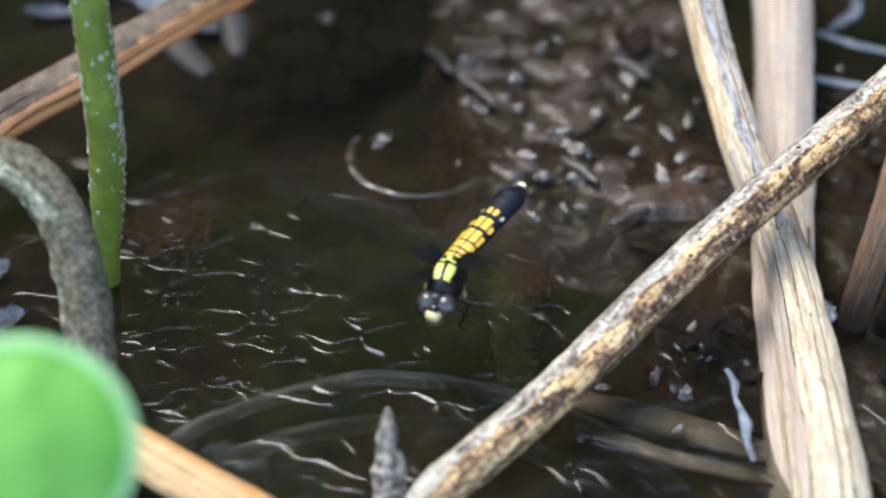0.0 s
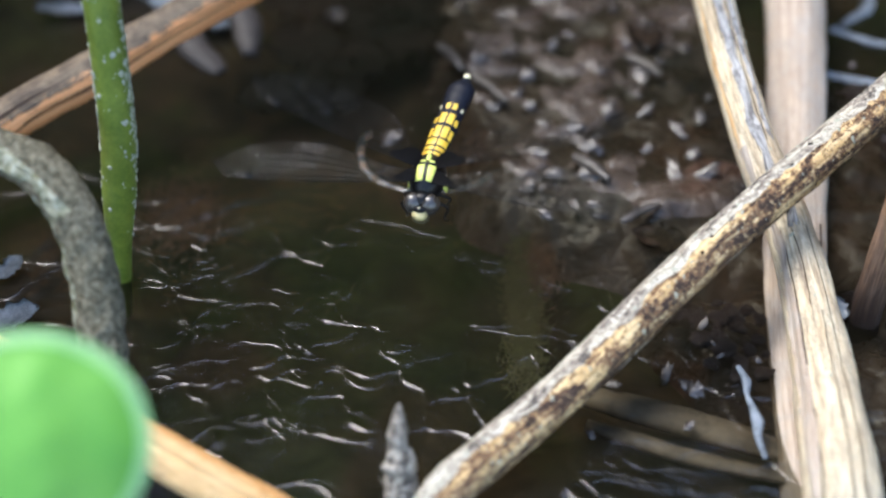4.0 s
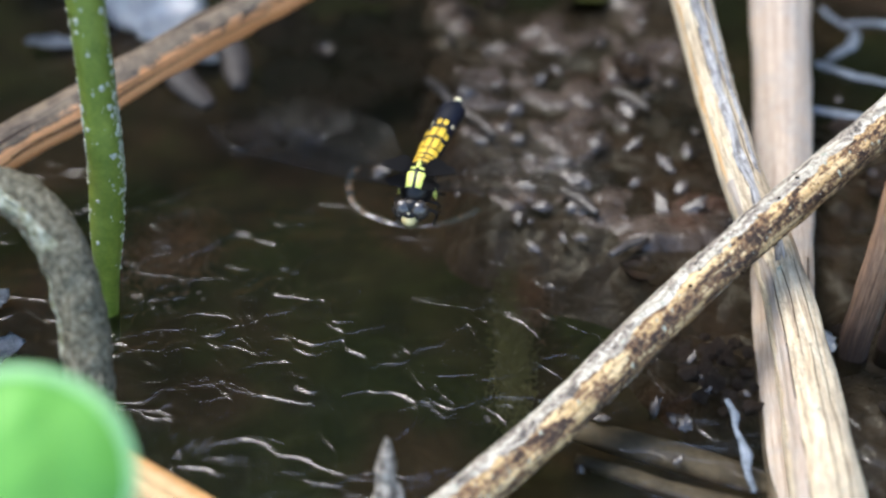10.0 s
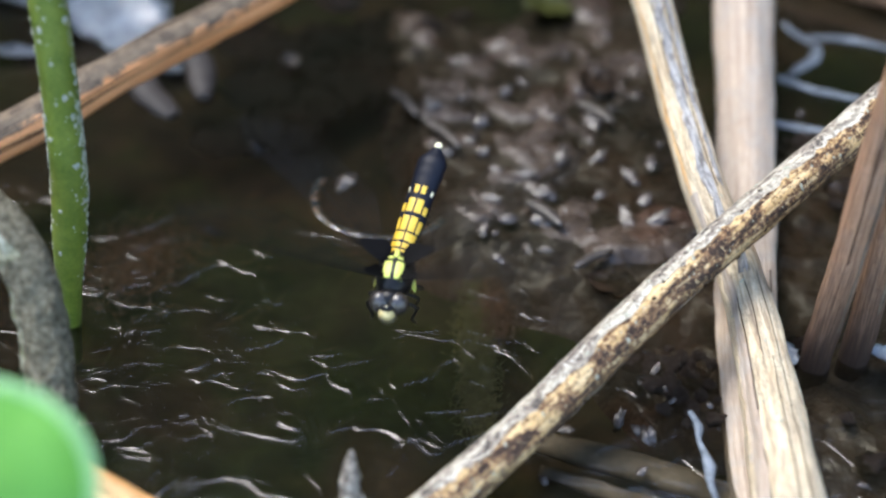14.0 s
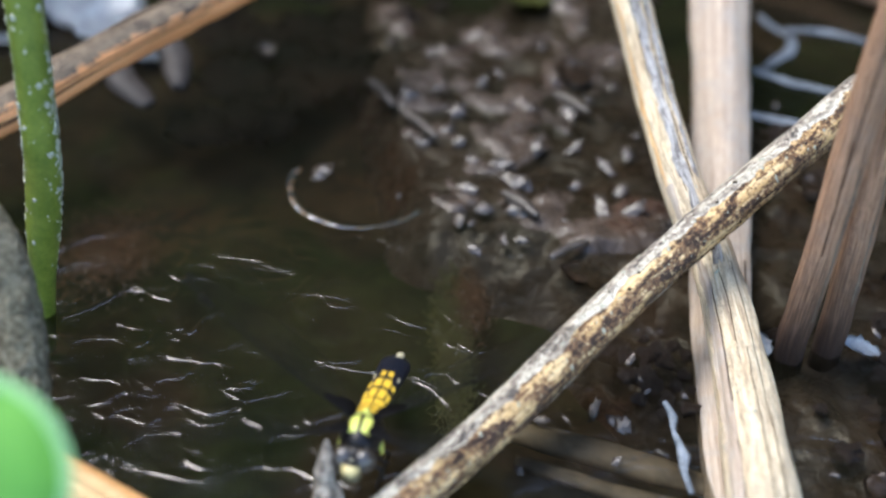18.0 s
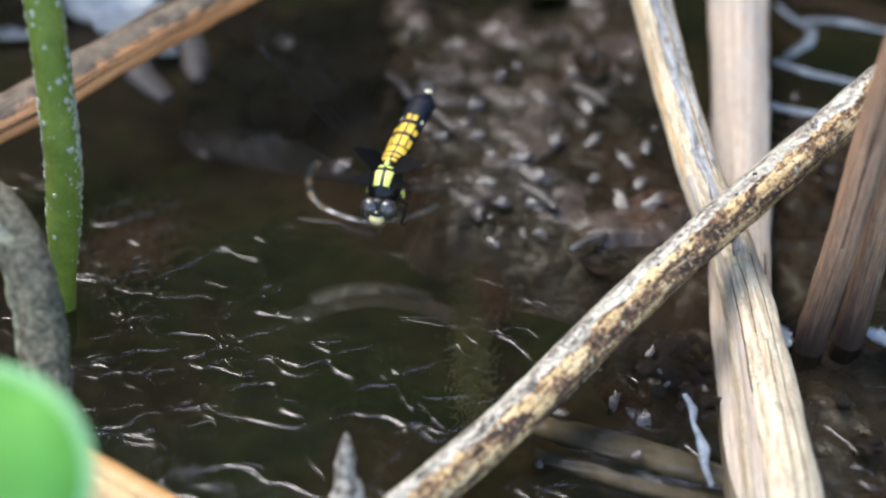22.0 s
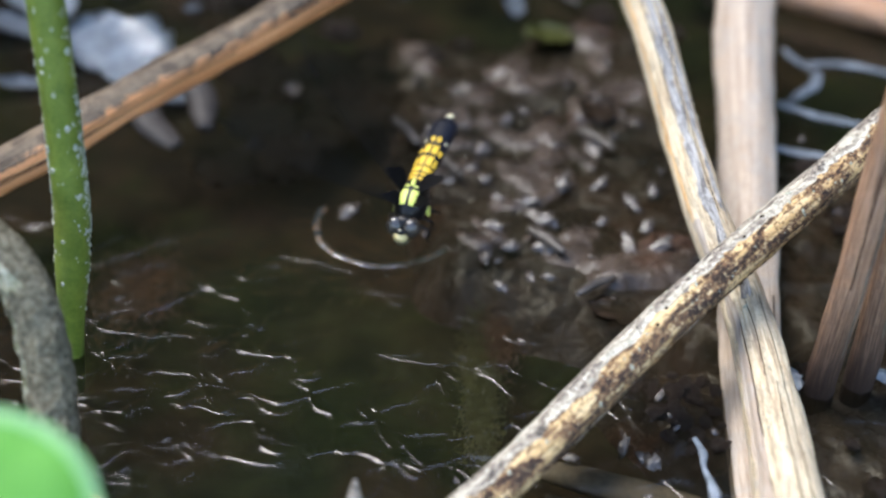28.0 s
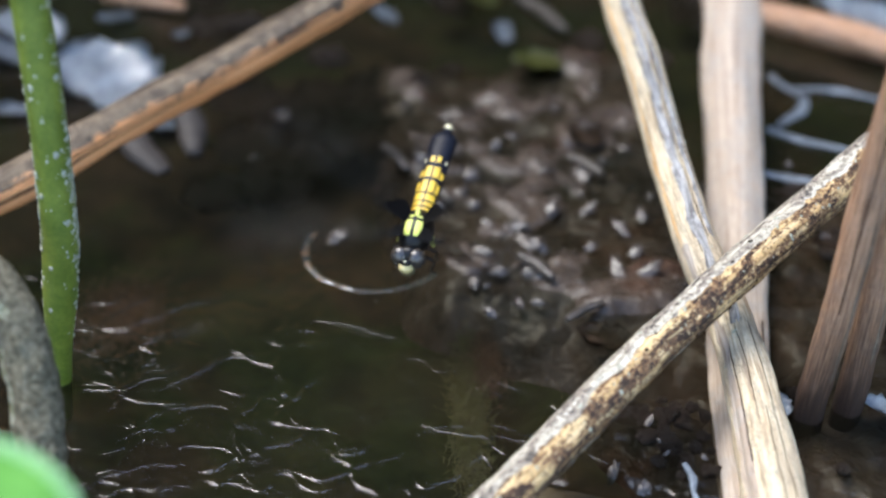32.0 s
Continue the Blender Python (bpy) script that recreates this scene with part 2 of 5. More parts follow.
def ground_material():
    """Peaty bed under the water, with green algae and rusty litter."""
    n = Nodes("peat_bed")
    at = n.coords("Object")
    broad, mid = n.noise(at, 20, 3), n.noise(at, 120, 5, 0.6, 0.5)
    col = n.ramp(mid, (0.30, (0.015, 0.0115, 0.007)), (0.55, (0.034, 0.024, 0.013)), (0.75, (0.060, 0.041, 0.023)))
    col = n.mix(n.step(broad, 0.42, 0.56), col, n.ramp(mid, (0.35, (0.010, 0.014, 0.005)), (0.7, (0.025, 0.033, 0.010))))
    return n.done(col, 0.95, n.bump(mid, 0.6, 0.0012), 0.05)


def bank_material():
    """Wet brown mud and rotten leaves: dark, fibrous, soaked."""
    n = Nodes("wet_bank_mud")
    at = n.coords("Object", random_shift=True)
    mid, fine = n.noise(at, 95, 5, 0.6, 0.8), n.noise(at, 300, 4, 0.6, 0.5)
    col = n.ramp(mid, (0.34, (0.020, 0.015, 0.011)), (0.50, (0.049, 0.036, 0.027)), (0.68, (0.090, 0.069, 0.055)))
    col = n.mix(n.step(n.noise(at, 40, 2), 0.53, 0.66), col, n.ramp(fine, (0.35, (0.026, 0.015, 0.010)), (0.7, (0.070, 0.039, 0.025))))
    hi = n.math("ADD", mid, n.math("MULTIPLY", fine, 0.5))
    gloss = n.ramp(fine, (0.38, (0.13, 0.13, 0.13)), (0.60, (0.40, 0.40, 0.40)))
    return n.done(col, gloss, n.bump(hi, 0.9, 0.0014), 0.30)


def water_material(name="pond_water", tint=(0.72, 0.72, 0.67), cloud=0.24, net_on=1.0):
    """A clear, slightly brown sheet of water: see-through, with a mirror gloss by the angle, and a net of fine crests."""
    n = Nodes(name)
    at = n.coords("Object")
    swirl = n.add("ShaderNodeTexNoise", Vector=at, Scale=44.0, Detail=2.0).outputs["Color"]
    apart = n.add("ShaderNodeSeparateXYZ", Vector=at)
    near = n.step(n.math("ADD", apart.outputs["Y"], n.math("MULTIPLY", apart.outputs["X"], 0.4)), 0.030, -0.030)
    gate = n.noise(at, 42, 2, 0.5)

    def net(stretch, shift, scale, width, bend, low, high):
        """Crests along the borders of uneven cells; they die away between the gate's limits."""
        bent = n.vec("ADD", n.vec("MULTIPLY", at, stretch), n.vec("MULTIPLY", n.vec("ADD", swirl, shift), (bend, bend, 0)))
        cells = n.add("ShaderNodeTexVoronoi", Vector=bent, Scale=scale)
        cells.feature = "DISTANCE_TO_EDGE"
        lip = n.math("SUBTRACT", 1.0, n.math("DIVIDE", cells.outputs["Distance"], width), True)
        keep = n.step(n.noise(n.vec("ADD", at, shift), 80, 2, 0.5), 0.36, 0.50)
        return n.math("MULTIPLY", n.math("MULTIPLY", n.math("MULTIPLY", lip, lip), keep), n.step(gate, low, high))

    small = n.math("MULTIPLY", net((1.0, 1.05, 1), (0, 0, 0), 70.0, 0.080, 0.030, 0.62, 0.44), near)
    long = net((0.42, 1.15, 1), (3.1, 1.7, 0), 92.0, 0.12, 0.022, 0.38, 0.60)
    curl = net((0.75, 0.9, 1), (7.3, 4.1, 0), 64.0, 0.065, 0.040, 0.30, 0.50)
    crests = n.math("ADD", n.math("ADD", n.math("MULTIPLY", small, 0.72), n.math("MULTIPLY", long, 0.50)), n.math("MULTIPLY", curl, 0.50))
    reach = n.math("ADD", n.math("MULTIPLY", near, 0.55), 0.45)
    swell = n.math("ADD", n.math("MULTIPLY", n.noise(n.vec("MULTIPLY", at, (34, 90, 1)), 1.0, 2, 0.5), 1.5), n.math("MULTIPLY", n.noise(at, 70, 1, 0.4), 1.3))
    high = n.math("MULTIPLY", n.math("ADD", n.math("MULTIPLY", crests, net_on), n.math("MULTIPLY", swell, 0.3 + 0.7 * net_on)), reach)
    nrm = n.bump(high, 1.0, 0.00030)
    clear = n.add("ShaderNodeBsdfTransparent")
    clear.inputs["Color"].default_value = (*tint, 1)
    gloss = n.add("ShaderNodeBsdfGlossy", Roughness=0.18)
    gloss.inputs["Color"].default_value = (1, 1, 1, 1)
    n.put(gloss.inputs["Normal"], nrm)
    silt = n.add("ShaderNodeBsdfDiffuse")
    n.put(silt.inputs["Color"], n.ramp(n.noise(at, 26, 4, 0.55), (0.38, (0.010, 0.012, 0.006)), (0.50, (0.020, 0.0165, 0.009)), (0.64, (0.038, 0.026, 0.014))))
    cloudy = n.add("ShaderNodeMixShader", Fac=cloud)
    n.tree.links.new(clear.outputs[0], cloudy.inputs[1])
    n.tree.links.new(silt.outputs[0], cloudy.inputs[2])
    fres = n.add("ShaderNodeFresnel", IOR=1.38)
    n.put(fres.inputs["Normal"], nrm)
    mix = n.add("ShaderNodeMixShader", Fac=fres.outputs[0])
    n.tree.links.new(cloudy.outputs[0], mix.inputs[1])
    n.tree.links.new(gloss.outputs[0], mix.inputs[2])
    n.tree.links.new(mix.outputs[0], n.out.inputs["Surface"])
    return n.mat


def wing_material():
    """Glassy skin with a fine net of veins, here and there a fold that catches the light."""
    n = Nodes("clear_wing")
    at = n.coords("Object")
    clear = n.add("ShaderNodeBsdfTransparent")
    clear.inputs["Color"].default_value = (0.94, 0.94, 0.94, 1)
    net = n.add("ShaderNodeTexVoronoi", Vector=n.vec("MULTIPLY", at, (0.7, 1.2, 1)), Scale=900.0)
    net.feature = "DISTANCE_TO_EDGE"
    gloss = n.add("ShaderNodeBsdfGlossy", Roughness=0.16)
    n.put(gloss.inputs["Normal"], n.bump(n.noise(at, 420, 3), 1.0, 0.0009))
    film = n.math("MULTIPLY", n.step(n.noise(at, 150, 3), 0.40, 0.62), 0.006)
    fold = n.math("MULTIPLY", n.step(n.noise(n.vec("MULTIPLY", at, (1, 0.45, 1)), 1100, 2, 0.6), 0.66, 0.74), 0.10)
    mix = n.add("ShaderNodeMixShader", Fac=n.math("ADD", n.math("ADD", film, fold), 0.0015))
    n.tree.links.new(clear.outputs[0], mix.inputs[1])
    n.tree.links.new(gloss.outputs[0], mix.inputs[2])
    vein = n.add("ShaderNodeBsdfPrincipled", Roughness=0.35)
    vein.inputs["Base Color"].default_value = (0.06, 0.055, 0.05, 1)
    top = n.add("ShaderNodeMixShader", Fac=n.math("MULTIPLY", n.step(net.outputs["Distance"], 0.09, 0.02), 0.06))
    n.tree.links.new(mix.outputs[0], top.inputs[1])
    n.tree.links.new(vein.outputs[0], top.inputs[2])
    n.tree.links.new(top.outputs[0], n.out.inputs["Surface"])
    return n.mat


def backdrop_material():
    n = Nodes("dark_undergrowth")
    at = n.coords("Object")
    a, b = n.noise(n.vec("MULTIPLY", at, (1, 1, 0.35)), 9, 5, 0.6), n.noise(at, 2.2, 3)
    col = n.ramp(a, (0.38, (0.012, 0.015, 0.008)), (0.55, (0.038, 0.047, 0.021)), (0.70, (0.12, 0.13, 0.065)))
    col = n.mix(n.step(b, 0.45, 0.6), col, n.ramp(a, (0.38, (0.016, 0.015, 0.012)), (0.70, (0.115, 0.105, 0.083))))
    return n.done(col, 0.9, None, 0.1)


M_MUD, M_BANK, M_WATER, M_WING, M_BACK = ground_material(), bank_material(), water_material(), wing_material(), backdrop_material()
M_STUB = simple("grey_peeled_root", (0.022, 0.018, 0.016), (0.050, 0.042, 0.037), 220, 0.6, 0.5, 0.3)
# also colours the flakes that stand for dull sheen on the water
M_BLADE = simple("bleached_wet_blade", (0.06, 0.075, 0.09), (0.22, 0.25, 0.285), 300, 0.5, 0.6, 0.3, 0.0006)
# near-black, for the sunken flakes that darken the far water
M_DARKEN = simple("black_flake", (0.005, 0.004, 0.0035), (0.016, 0.012, 0.010), 140, 0.6, 0.6, 0.15, 0.0006)
M_SHEEN = simple("wet_mud_film", (0.018, 0.014, 0.011), (0.052, 0.040, 0.032), 330, 0.16, 0.35, 0.65, 0.00010)
M_RIPPLE = water_material("ripple_water", (1.0, 1.0, 1.0), 0.0, 0.0)
M_LITTER = simple("sodden_leaf", (0.018, 0.013, 0.009), (0.060, 0.040, 0.026), 160, 0.18, 0.7, 0.6, 0.0008)
M_SUNK = simple("pale_sunken_stem", (0.10, 0.08, 0.06), (0.27, 0.215, 0.155), 160, 0.5, 0.6, 0.3, 0.0006)
M_STICK = simple("sodden_pale_stick", (0.030, 0.025, 0.021), (0.080, 0.068, 0.058), 240, 0.34, 0.6, 0.5, 0.0006)
M_ALGA = simple("submerged_green_weed", (0.040, 0.048, 0.007), (0.078, 0.082, 0.013), 110, 0.5)
M_RUST = simple("rusty_sodden_leaf", (0.055, 0.026, 0.012), (0.11, 0.050, 0.022), 150, 0.4)
# pale bluish colour that stands for sky reflected in the water
M_SKY_SHEEN = simple("pale_bluish_piece", (0.22, 0.25, 0.28), (0.44, 0.48, 0.52), 300, 0.25, 0.4, 0.6)


# ---------------------------------------------------------------- mesh helpers
def part(name, bm, material, parent=None, label="", smooth=True):
    me = bpy.data.meshes.new(name)
    bm.to_mesh(me)
    bm.free()
    me.materials.append(material)
    if smooth:
        me.polygons.foreach_set("use_smooth", [True] * len(me.polygons))
    ob = new(name, me)
    ob.parent = parent
    if label:
        tagged(ob, label)
    return ob


def share(name, me, m, parent):
    ob = new(name, me)
    ob.parent, ob.matrix_basis = parent, m
    return ob


def root(name, place=(0, 0, 0)):
    ob = new(name)
    ob.empty_display_size = 0.005
    ob.location = place
    return ob


def spline(points, values, steps):
    """Points and values along a Catmull-Rom curve."""
    pts = [Vector(p) for p in points]
    out = []
    for i in range(len(pts) - 1):
        p0, p1, p2, p3 = pts[max(i - 1, 0)], pts[i], pts[i + 1], pts[min(i + 2, len(pts) - 1)]
        for s in range(steps):
            u = s / steps
            p = 0.5 * (2 * p1 + (p2 - p0) * u + (2 * p0 - 5 * p1 + 4 * p2 - p3) * u * u + (3 * p1 - p0 - 3 * p2 + p3) * u ** 3)
            out.append((p, values[i] * (1 - u) + values[i + 1] * u))
    out.append((pts[-1], values[-1]))
    return out


def tube(points, radii, steps=10, segs=20, rough=0.0, ridges=0, ridge=0.0, flat=1.0, seed=0, jag=0.0, grain=1.0, arc=(0.0, 1.0), edge=None):
    """A stem along a curve, with ridges and uneven skin. flat: thickness over width. arc: the part of the circle that is kept."""
    bm = bmesh.new()
    edge = seed if edge is None else edge
    uv = bm.loops.layers.uv.new("UVMap")
    line = spline(points, radii, steps)
    closed = arc == (0.0, 1.0)
    rings, length, frame_x = [], 0.0, None
    for i, (p, r) in enumerate(line):
        ahead = (line[min(i + 1, len(line) - 1)][0] - line[max(i - 1, 0)][0]).normalized()
        side = ahead.cross(Vector((0, 0, 1)))
        side = side.normalized() if side.length > 0.2 else (frame_x or Vector((1, 0, 0)))
        if frame_x is not None:
            side = (frame_x - ahead * frame_x.dot(ahead)).normalized()
        frame_x = side
        top = side.cross(ahead)
        length += (p - line[i - 1][0]).length if i else 0.0
        ring = []
        count = segs if closed else segs + 1
        for k in range(count):
            a = arc[0] + (arc[1] - arc[0]) * k / segs
            if not closed:
                wander = jag * noise.noise(Vector((length * 170, edge, 1))) + jag * 0.6 * noise.noise(Vector((length * 600, edge, 4)))
                other = wander if arc[1] - arc[0] < 0.03 else jag * noise.noise(Vector((length * 150, edge, 9)))
                a += wander * (1 - k / segs) + other * k / segs
            a *= 2 * math.pi
            way = Vector((math.cos(a), math.sin(a), 0))
            f = 1.0
            if rough:
                f += rough * noise.noise(Vector((way.x * 1.6 * grain + seed, way.y * 1.6 * grain, length * 160 * grain)))
                f += rough * 0.6 * noise.noise(Vector((way.x * 5 + seed, way.y * 5, length * 60 * grain + 7)))
            if ridges:
                f += ridge * math.sin(ridges * a + 2.0 * noise.noise(Vector((seed, 3, length * 30))))
            ring.append(bm.verts.new(p + (side * way.x + top * way.y * flat) * r * f))
        rings.append((ring, length))
    for (r0, l0), (r1, l1) in zip(rings, rings[1:]):
        for k in range(segs):
            k2 = (k + 1) % len(r0) if closed else k + 1
            face = bm.faces.new((r0[k], r0[k2], r1[k2], r1[k]))
            for loop, (u, v) in zip(face.loops, ((k, l0), (k + 1, l0), (k + 1, l1), (k, l1))):
                loop[uv].uv = (arc[0] + (arc[1] - arc[0]) * u / segs, v * 10 + edge)
    if closed:
        for ring, _ in (rings[0], rings[-1]):
            bm.faces.new(ring if ring is rings[-1][0] else ring[::-1])
    return bm


def blob(rx, ry, rz, u=12, v=8, lumpy=0.0, seed=0.0):
    bm = bmesh.new()
    bmesh.ops.create_uvsphere(bm, u_segments=u, v_segments=v, radius=1.0)
    for vert in bm.verts:
        c = vert.co.copy()
        f = 1 + (lumpy * noise.noise(c * 1.7 + Vector((seed, seed * 1.3, 0))) if lumpy else 0)
        vert.co = Vector((c.x * rx, c.y * ry, c.z * rz)) * f
    return bm


def mesh_of(bm, name, material):
    me = bpy.data.meshes.new(name)
    bm.to_mesh(me)
    bm.free()
    me.materials.append(material)
    me.polygons.foreach_set("use_smooth", [True] * len(me.polygons))
    return me


def sheet(name, xs, ys, height, material):
    """One ground sheet on a grid of uneven steps."""
    nx, ny = len(xs), len(ys)
    verts = [(x, y, height(x, y)) for y in ys for x in xs]
    faces = [(j * nx + i, j * nx + i + 1, (j + 1) * nx + i + 1, (j + 1) * nx + i) for j in range(ny - 1) for i in range(nx - 1)]
    me = bpy.data.meshes.new(name)
    me.from_pydata(verts, [], faces)
    me.materials.append(material)
    me.polygons.foreach_set("use_smooth", [True] * len(me.polygons))
    return new(name, me)


def steps(low, high, fine, far):
    """Fine even steps from low to high, then growing ones out to far."""
    inner = list(np.arange(low, high + fine / 2, fine))
    d, lo, hi = fine, low, high
    below, above = [], []
    while hi < far:
        d *= 1.35
        lo, hi = lo - d, hi + d
        below.append(lo)
        above.append(hi)
    return below[::-1] + inner + above


def soft(a, b, x):
    u = min(max((x - a) / (b - a), 0.0), 1.0)
    return u * u * (3 - 2 * u)


# ---------------------------------------------------------------- ground, water, distance
def mound(x, y):
    """How much of the mud bank shows at a place: 0 in the open pool, 1 on the bank."""
    wob = 0.016 * noise.noise(Vector((x * 28, y * 28, 5)))
    a = soft(-0.012, 0.014, x + 0.7 * wob + 0.16 * max(y - 0.01, 0.0)) * soft(-0.016, 0.014, y + 0.7 * wob + 0.5 * max(x - 0.015, 0.0)) * (1 - soft(0.060, 0.080, x))
    b = soft(0.032, 0.044, x + wob) * (1 - soft(-0.022, -0.012, y)) * soft(-0.053, -0.043, y + wob)
    c = soft(0.060, 0.074, x + wob) * (1 - soft(0.05, 0.085, y + wob))
    return max(a * (1 - soft(0.105, 0.155, y + wob)), b * 0.85, c * 0.9)


def bank_height(x, y):
    p = Vector((x, y, 0))
    m = mound(x, y)
    q = p + Vector((noise.noise(p * 90), noise.noise(p * 90 + Vector((5, 5, 5))), 0)) * 0.004
    lumps = 0.0026 * noise.noise(q * 55 + Vector((3, 0, 0))) + 0.0018 * noise.noise(q * 130) + 0.0007 * noise.noise(q * 300)
    return -0.026 * (1 - m) + m * (-0.0003 + lumps)


def bed(x, y):
    p = Vector((x, y, 0))
    z = -0.012 + 0.004 * noise.noise(p * 26) + 0.0016 * noise.noise(p * 75)
    far = max(abs(x) - 0.16, -y - 0.14, y - 0.20, 0.0)
    return z + 0.02 * soft(0.0, 0.25, far)


def waves(x, y):
    if abs(x) > 0.2 or y > 0.3 or y < -0.2:
        return 0.0
    p = Vector((x, y, 0))
    strong = 0.30 + 0.95 * (1 - soft(-0.020, 0.020, y))
    swell = noise.noise(Vector((x * 16, y * 60, 2))) + 0.5 * noise.noise(Vector((x * 40, y * 110, 6)))
    return strong * 0.00012 * swell


ground = tagged(sheet("ground", steps(-0.15, 0.15, 0.002, 60), steps(-0.10, 0.20, 0.002, 60), bed, M_MUD),
                "dark peaty pond bed with patches of green algae", "ground", kind="structure")
water = tagged(sheet("water", steps(-0.095, 0.11, 0.001, 60), steps(-0.085, 0.09, 0.001, 60), waves, M_WATER),
               "dark shallow pond water with small glinting ripples", "water", kind="structure")


def mud_bank():
    xs, ys = np.arange(-0.045, 0.125, 0.0008), np.arange(-0.09, 0.175, 0.0008)
    nx = len(xs)
    verts = [(x, y, bank_height(x, y)) for y in ys for x in xs]
    keep = [v[2] > -0.0235 for v in verts]
    faces = [(a, a + 1, a + nx + 1, a + nx) for j in range(len(ys) - 1) for i in range(nx - 1)
             for a in (j * nx + i,) if keep[a] or keep[a + 1] or keep[a + nx] or keep[a + nx + 1]]
    me = bpy.data.meshes.new("mud_bank")
    me.from_pydata(verts, [], faces)
    me.materials.append(M_BANK)
    me.polygons.foreach_set("use_smooth", [True] * len(me.polygons))
    tagged(new("mud_bank", me), "lumpy wet brown mud rising out of the water", "mud", kind="structure")


mud_bank()


def make_backdrop():
    bm = bmesh.new()
    cols, rows = 64, 24
    grid = []
    for j in range(rows + 1):
        line = []
        for i in range(cols + 1):
            a = radians(-115 + 230 * i / cols)
            r = 1.0 + 0.10 * noise.noise(Vector((i * 0.35, j * 0.4, 0))) - 0.25 * (j / rows)
            tall = 1.14 + 0.42 * math.exp(-((a - 0.12) / 0.55) ** 2)      # unseen rise added straight ahead, keeps the sky's reflection off the pool
            line.append(bm.verts.new((r * math.sin(a), r * math.cos(a), -0.05 + tall * j / rows)))
        grid.append(line)
    for j in range(rows):
        for i in range(cols):
            ragged = j > rows - 2 - 5 * abs(noise.noise(Vector((i * 0.7, 1, 0))))
            if not ragged:
                bm.faces.new((grid[j][i], grid[j][i + 1], grid[j + 1][i + 1], grid[j + 1][i]))
    return tagged(part("backdrop", bm, M_BACK), "dark undergrowth beyond the pool", "backdrop", kind="structure")


make_backdrop()


# ---------------------------------------------------------------- reeds and stems
def reed(name, label, points, radii, material, bark=(), **shape):
    """bark: strips that lie on the stem: name, label, material, first and last point, arc, height."""
    thing = tagged(root(name, points[0]), label, "reed")
    bm = tube(points, radii, **shape)
    bmesh.ops.translate(bm, verts=bm.verts, vec=-Vector(points[0]))
    part("stem", bm, material, thing)
    for k, (kind, words, mat, first, last, arc, lift) in enumerate(bark):
        more = dict(shape, segs=14, arc=arc, jag=min(0.06, 0.4 * (arc[1] - arc[0])), edge=shape["seed"] + 0.37 * k + 0.1)
        if kind == "crack":
            more.update(segs=4, jag=0.007)
        if arc == (0.0, 1.0):
            more.update(segs=24)
        # the strip follows the same skin as the stem, a little above it
        bm = tube(points, [r * lift for r in radii], **dict(more, steps=shape["steps"] * 2))
        n = more["segs"] + (0 if arc == (0.0, 1.0) else 1)
        bm.verts.ensure_lookup_table()
        low, high = first * shape["steps"] * 2, last * shape["steps"] * 2
        out = [v for i, v in enumerate(bm.verts) if not low <= i // n <= high + int(10 * noise.noise(Vector(((i % n) * 0.45, shape["seed"] + k, 2))))]
        bmesh.ops.delete(bm, geom=out, context="VERTS")
        bmesh.ops.translate(bm, verts=bm.verts, vec=-Vector(points[0]))
        part(kind, bm, mat, thing, words)
    return thing


def crumbs(thing, points, radii, count, size, material, angles, seed):
    """Loose crumbs of bark that stick to a stem. angles: where on the stem, in turns."""
    me = mesh_of(blob(1, 1, 0.6, 6, 4, 0.6, seed), "bark_crumb", material)
    rng = random.Random(seed)
    line = spline(points, radii, 20)
    for _ in range(count):
        i = rng.randrange(8, len(line) - 8)
        p, r = line[i]
        ahead = (line[i + 1][0] - line[i - 1][0]).normalized()
        side = ahead.cross(Vector((0, 0, 1))).normalized()
        top = side.cross(ahead)
        a = 2 * math.pi * rng.uniform(*angles)
        way = side * math.cos(a) + top * math.sin(a)
        k = size * (0.5 + rng.random() ** 2)
        m = Matrix.LocRotScale(p + way * r * 1.03 - Vector(points[0]), way.to_track_quat("Z", "Y"), (k, k * rng.uniform(0.8, 2.2), k))
        share("bark_crumb", me, m, thing)


M_CRACK = simple("dark_split", (0.020, 0.013, 0.009), (0.05, 0.032, 0.02), 400, 0.9, 0.3, 0.1)


A_LINE = [(-0.009, -0.0800, -0.006), (-0.0012, -0.0733, 0.0034), (0.0058, -0.0668, 0.0053), (0.018, -0.0561, 0.0086), (0.0399, -0.0366, 0.018), (0.0546, -0.0248, 0.0239), (0.0687, -0.0132, 0.0284), (0.0804, -0.0034, 0.0318), (0.0896, 0.005, 0.0348)]
A_RAD = [0.0035, 0.0036, 0.0036, 0.0036, 0.0036, 0.0036, 0.0037, 0.0037, 0.0036]
reed_a = reed("dry_reed", "dry mottled tan reed with black mould spots leaning across",
     A_LINE,
     A_RAD, M_A, [("bark", "pale grey bark", M_ABARK, 0, 8, (0.225, 0.56), 1.03), ("bark", "pale grey bark", M_ABARK, 3, 6, (-0.20, -0.09), 1.02)], steps=14, segs=28, rough=0.09, ridges=7, ridge=0.02, seed=1)
crumbs(reed_a, A_LINE, A_RAD, 130, 0.00022, M_SPECK, (0.05, 0.48), 3)
crumbs(reed_a, A_LINE, A_RAD, 60, 0.00026, M_CRACK, (-0.12, 0.3), 4)
B_LINE = [(0.0485, 0.068, 0.041), (0.0498, 0.0548, 0.0374), (0.0516, 0.0415, 0.0335), (0.0541, 0.0196, 0.0249), (0.0563, -0.0053, 0.0191), (0.0607, -0.0212, 0.0116), (0.0615, -0.0401, 0.007), (0.0598, -0.0678, 0.0039), (0.0594, -0.0757, 0.001), (0.059, -0.085, -0.008)]
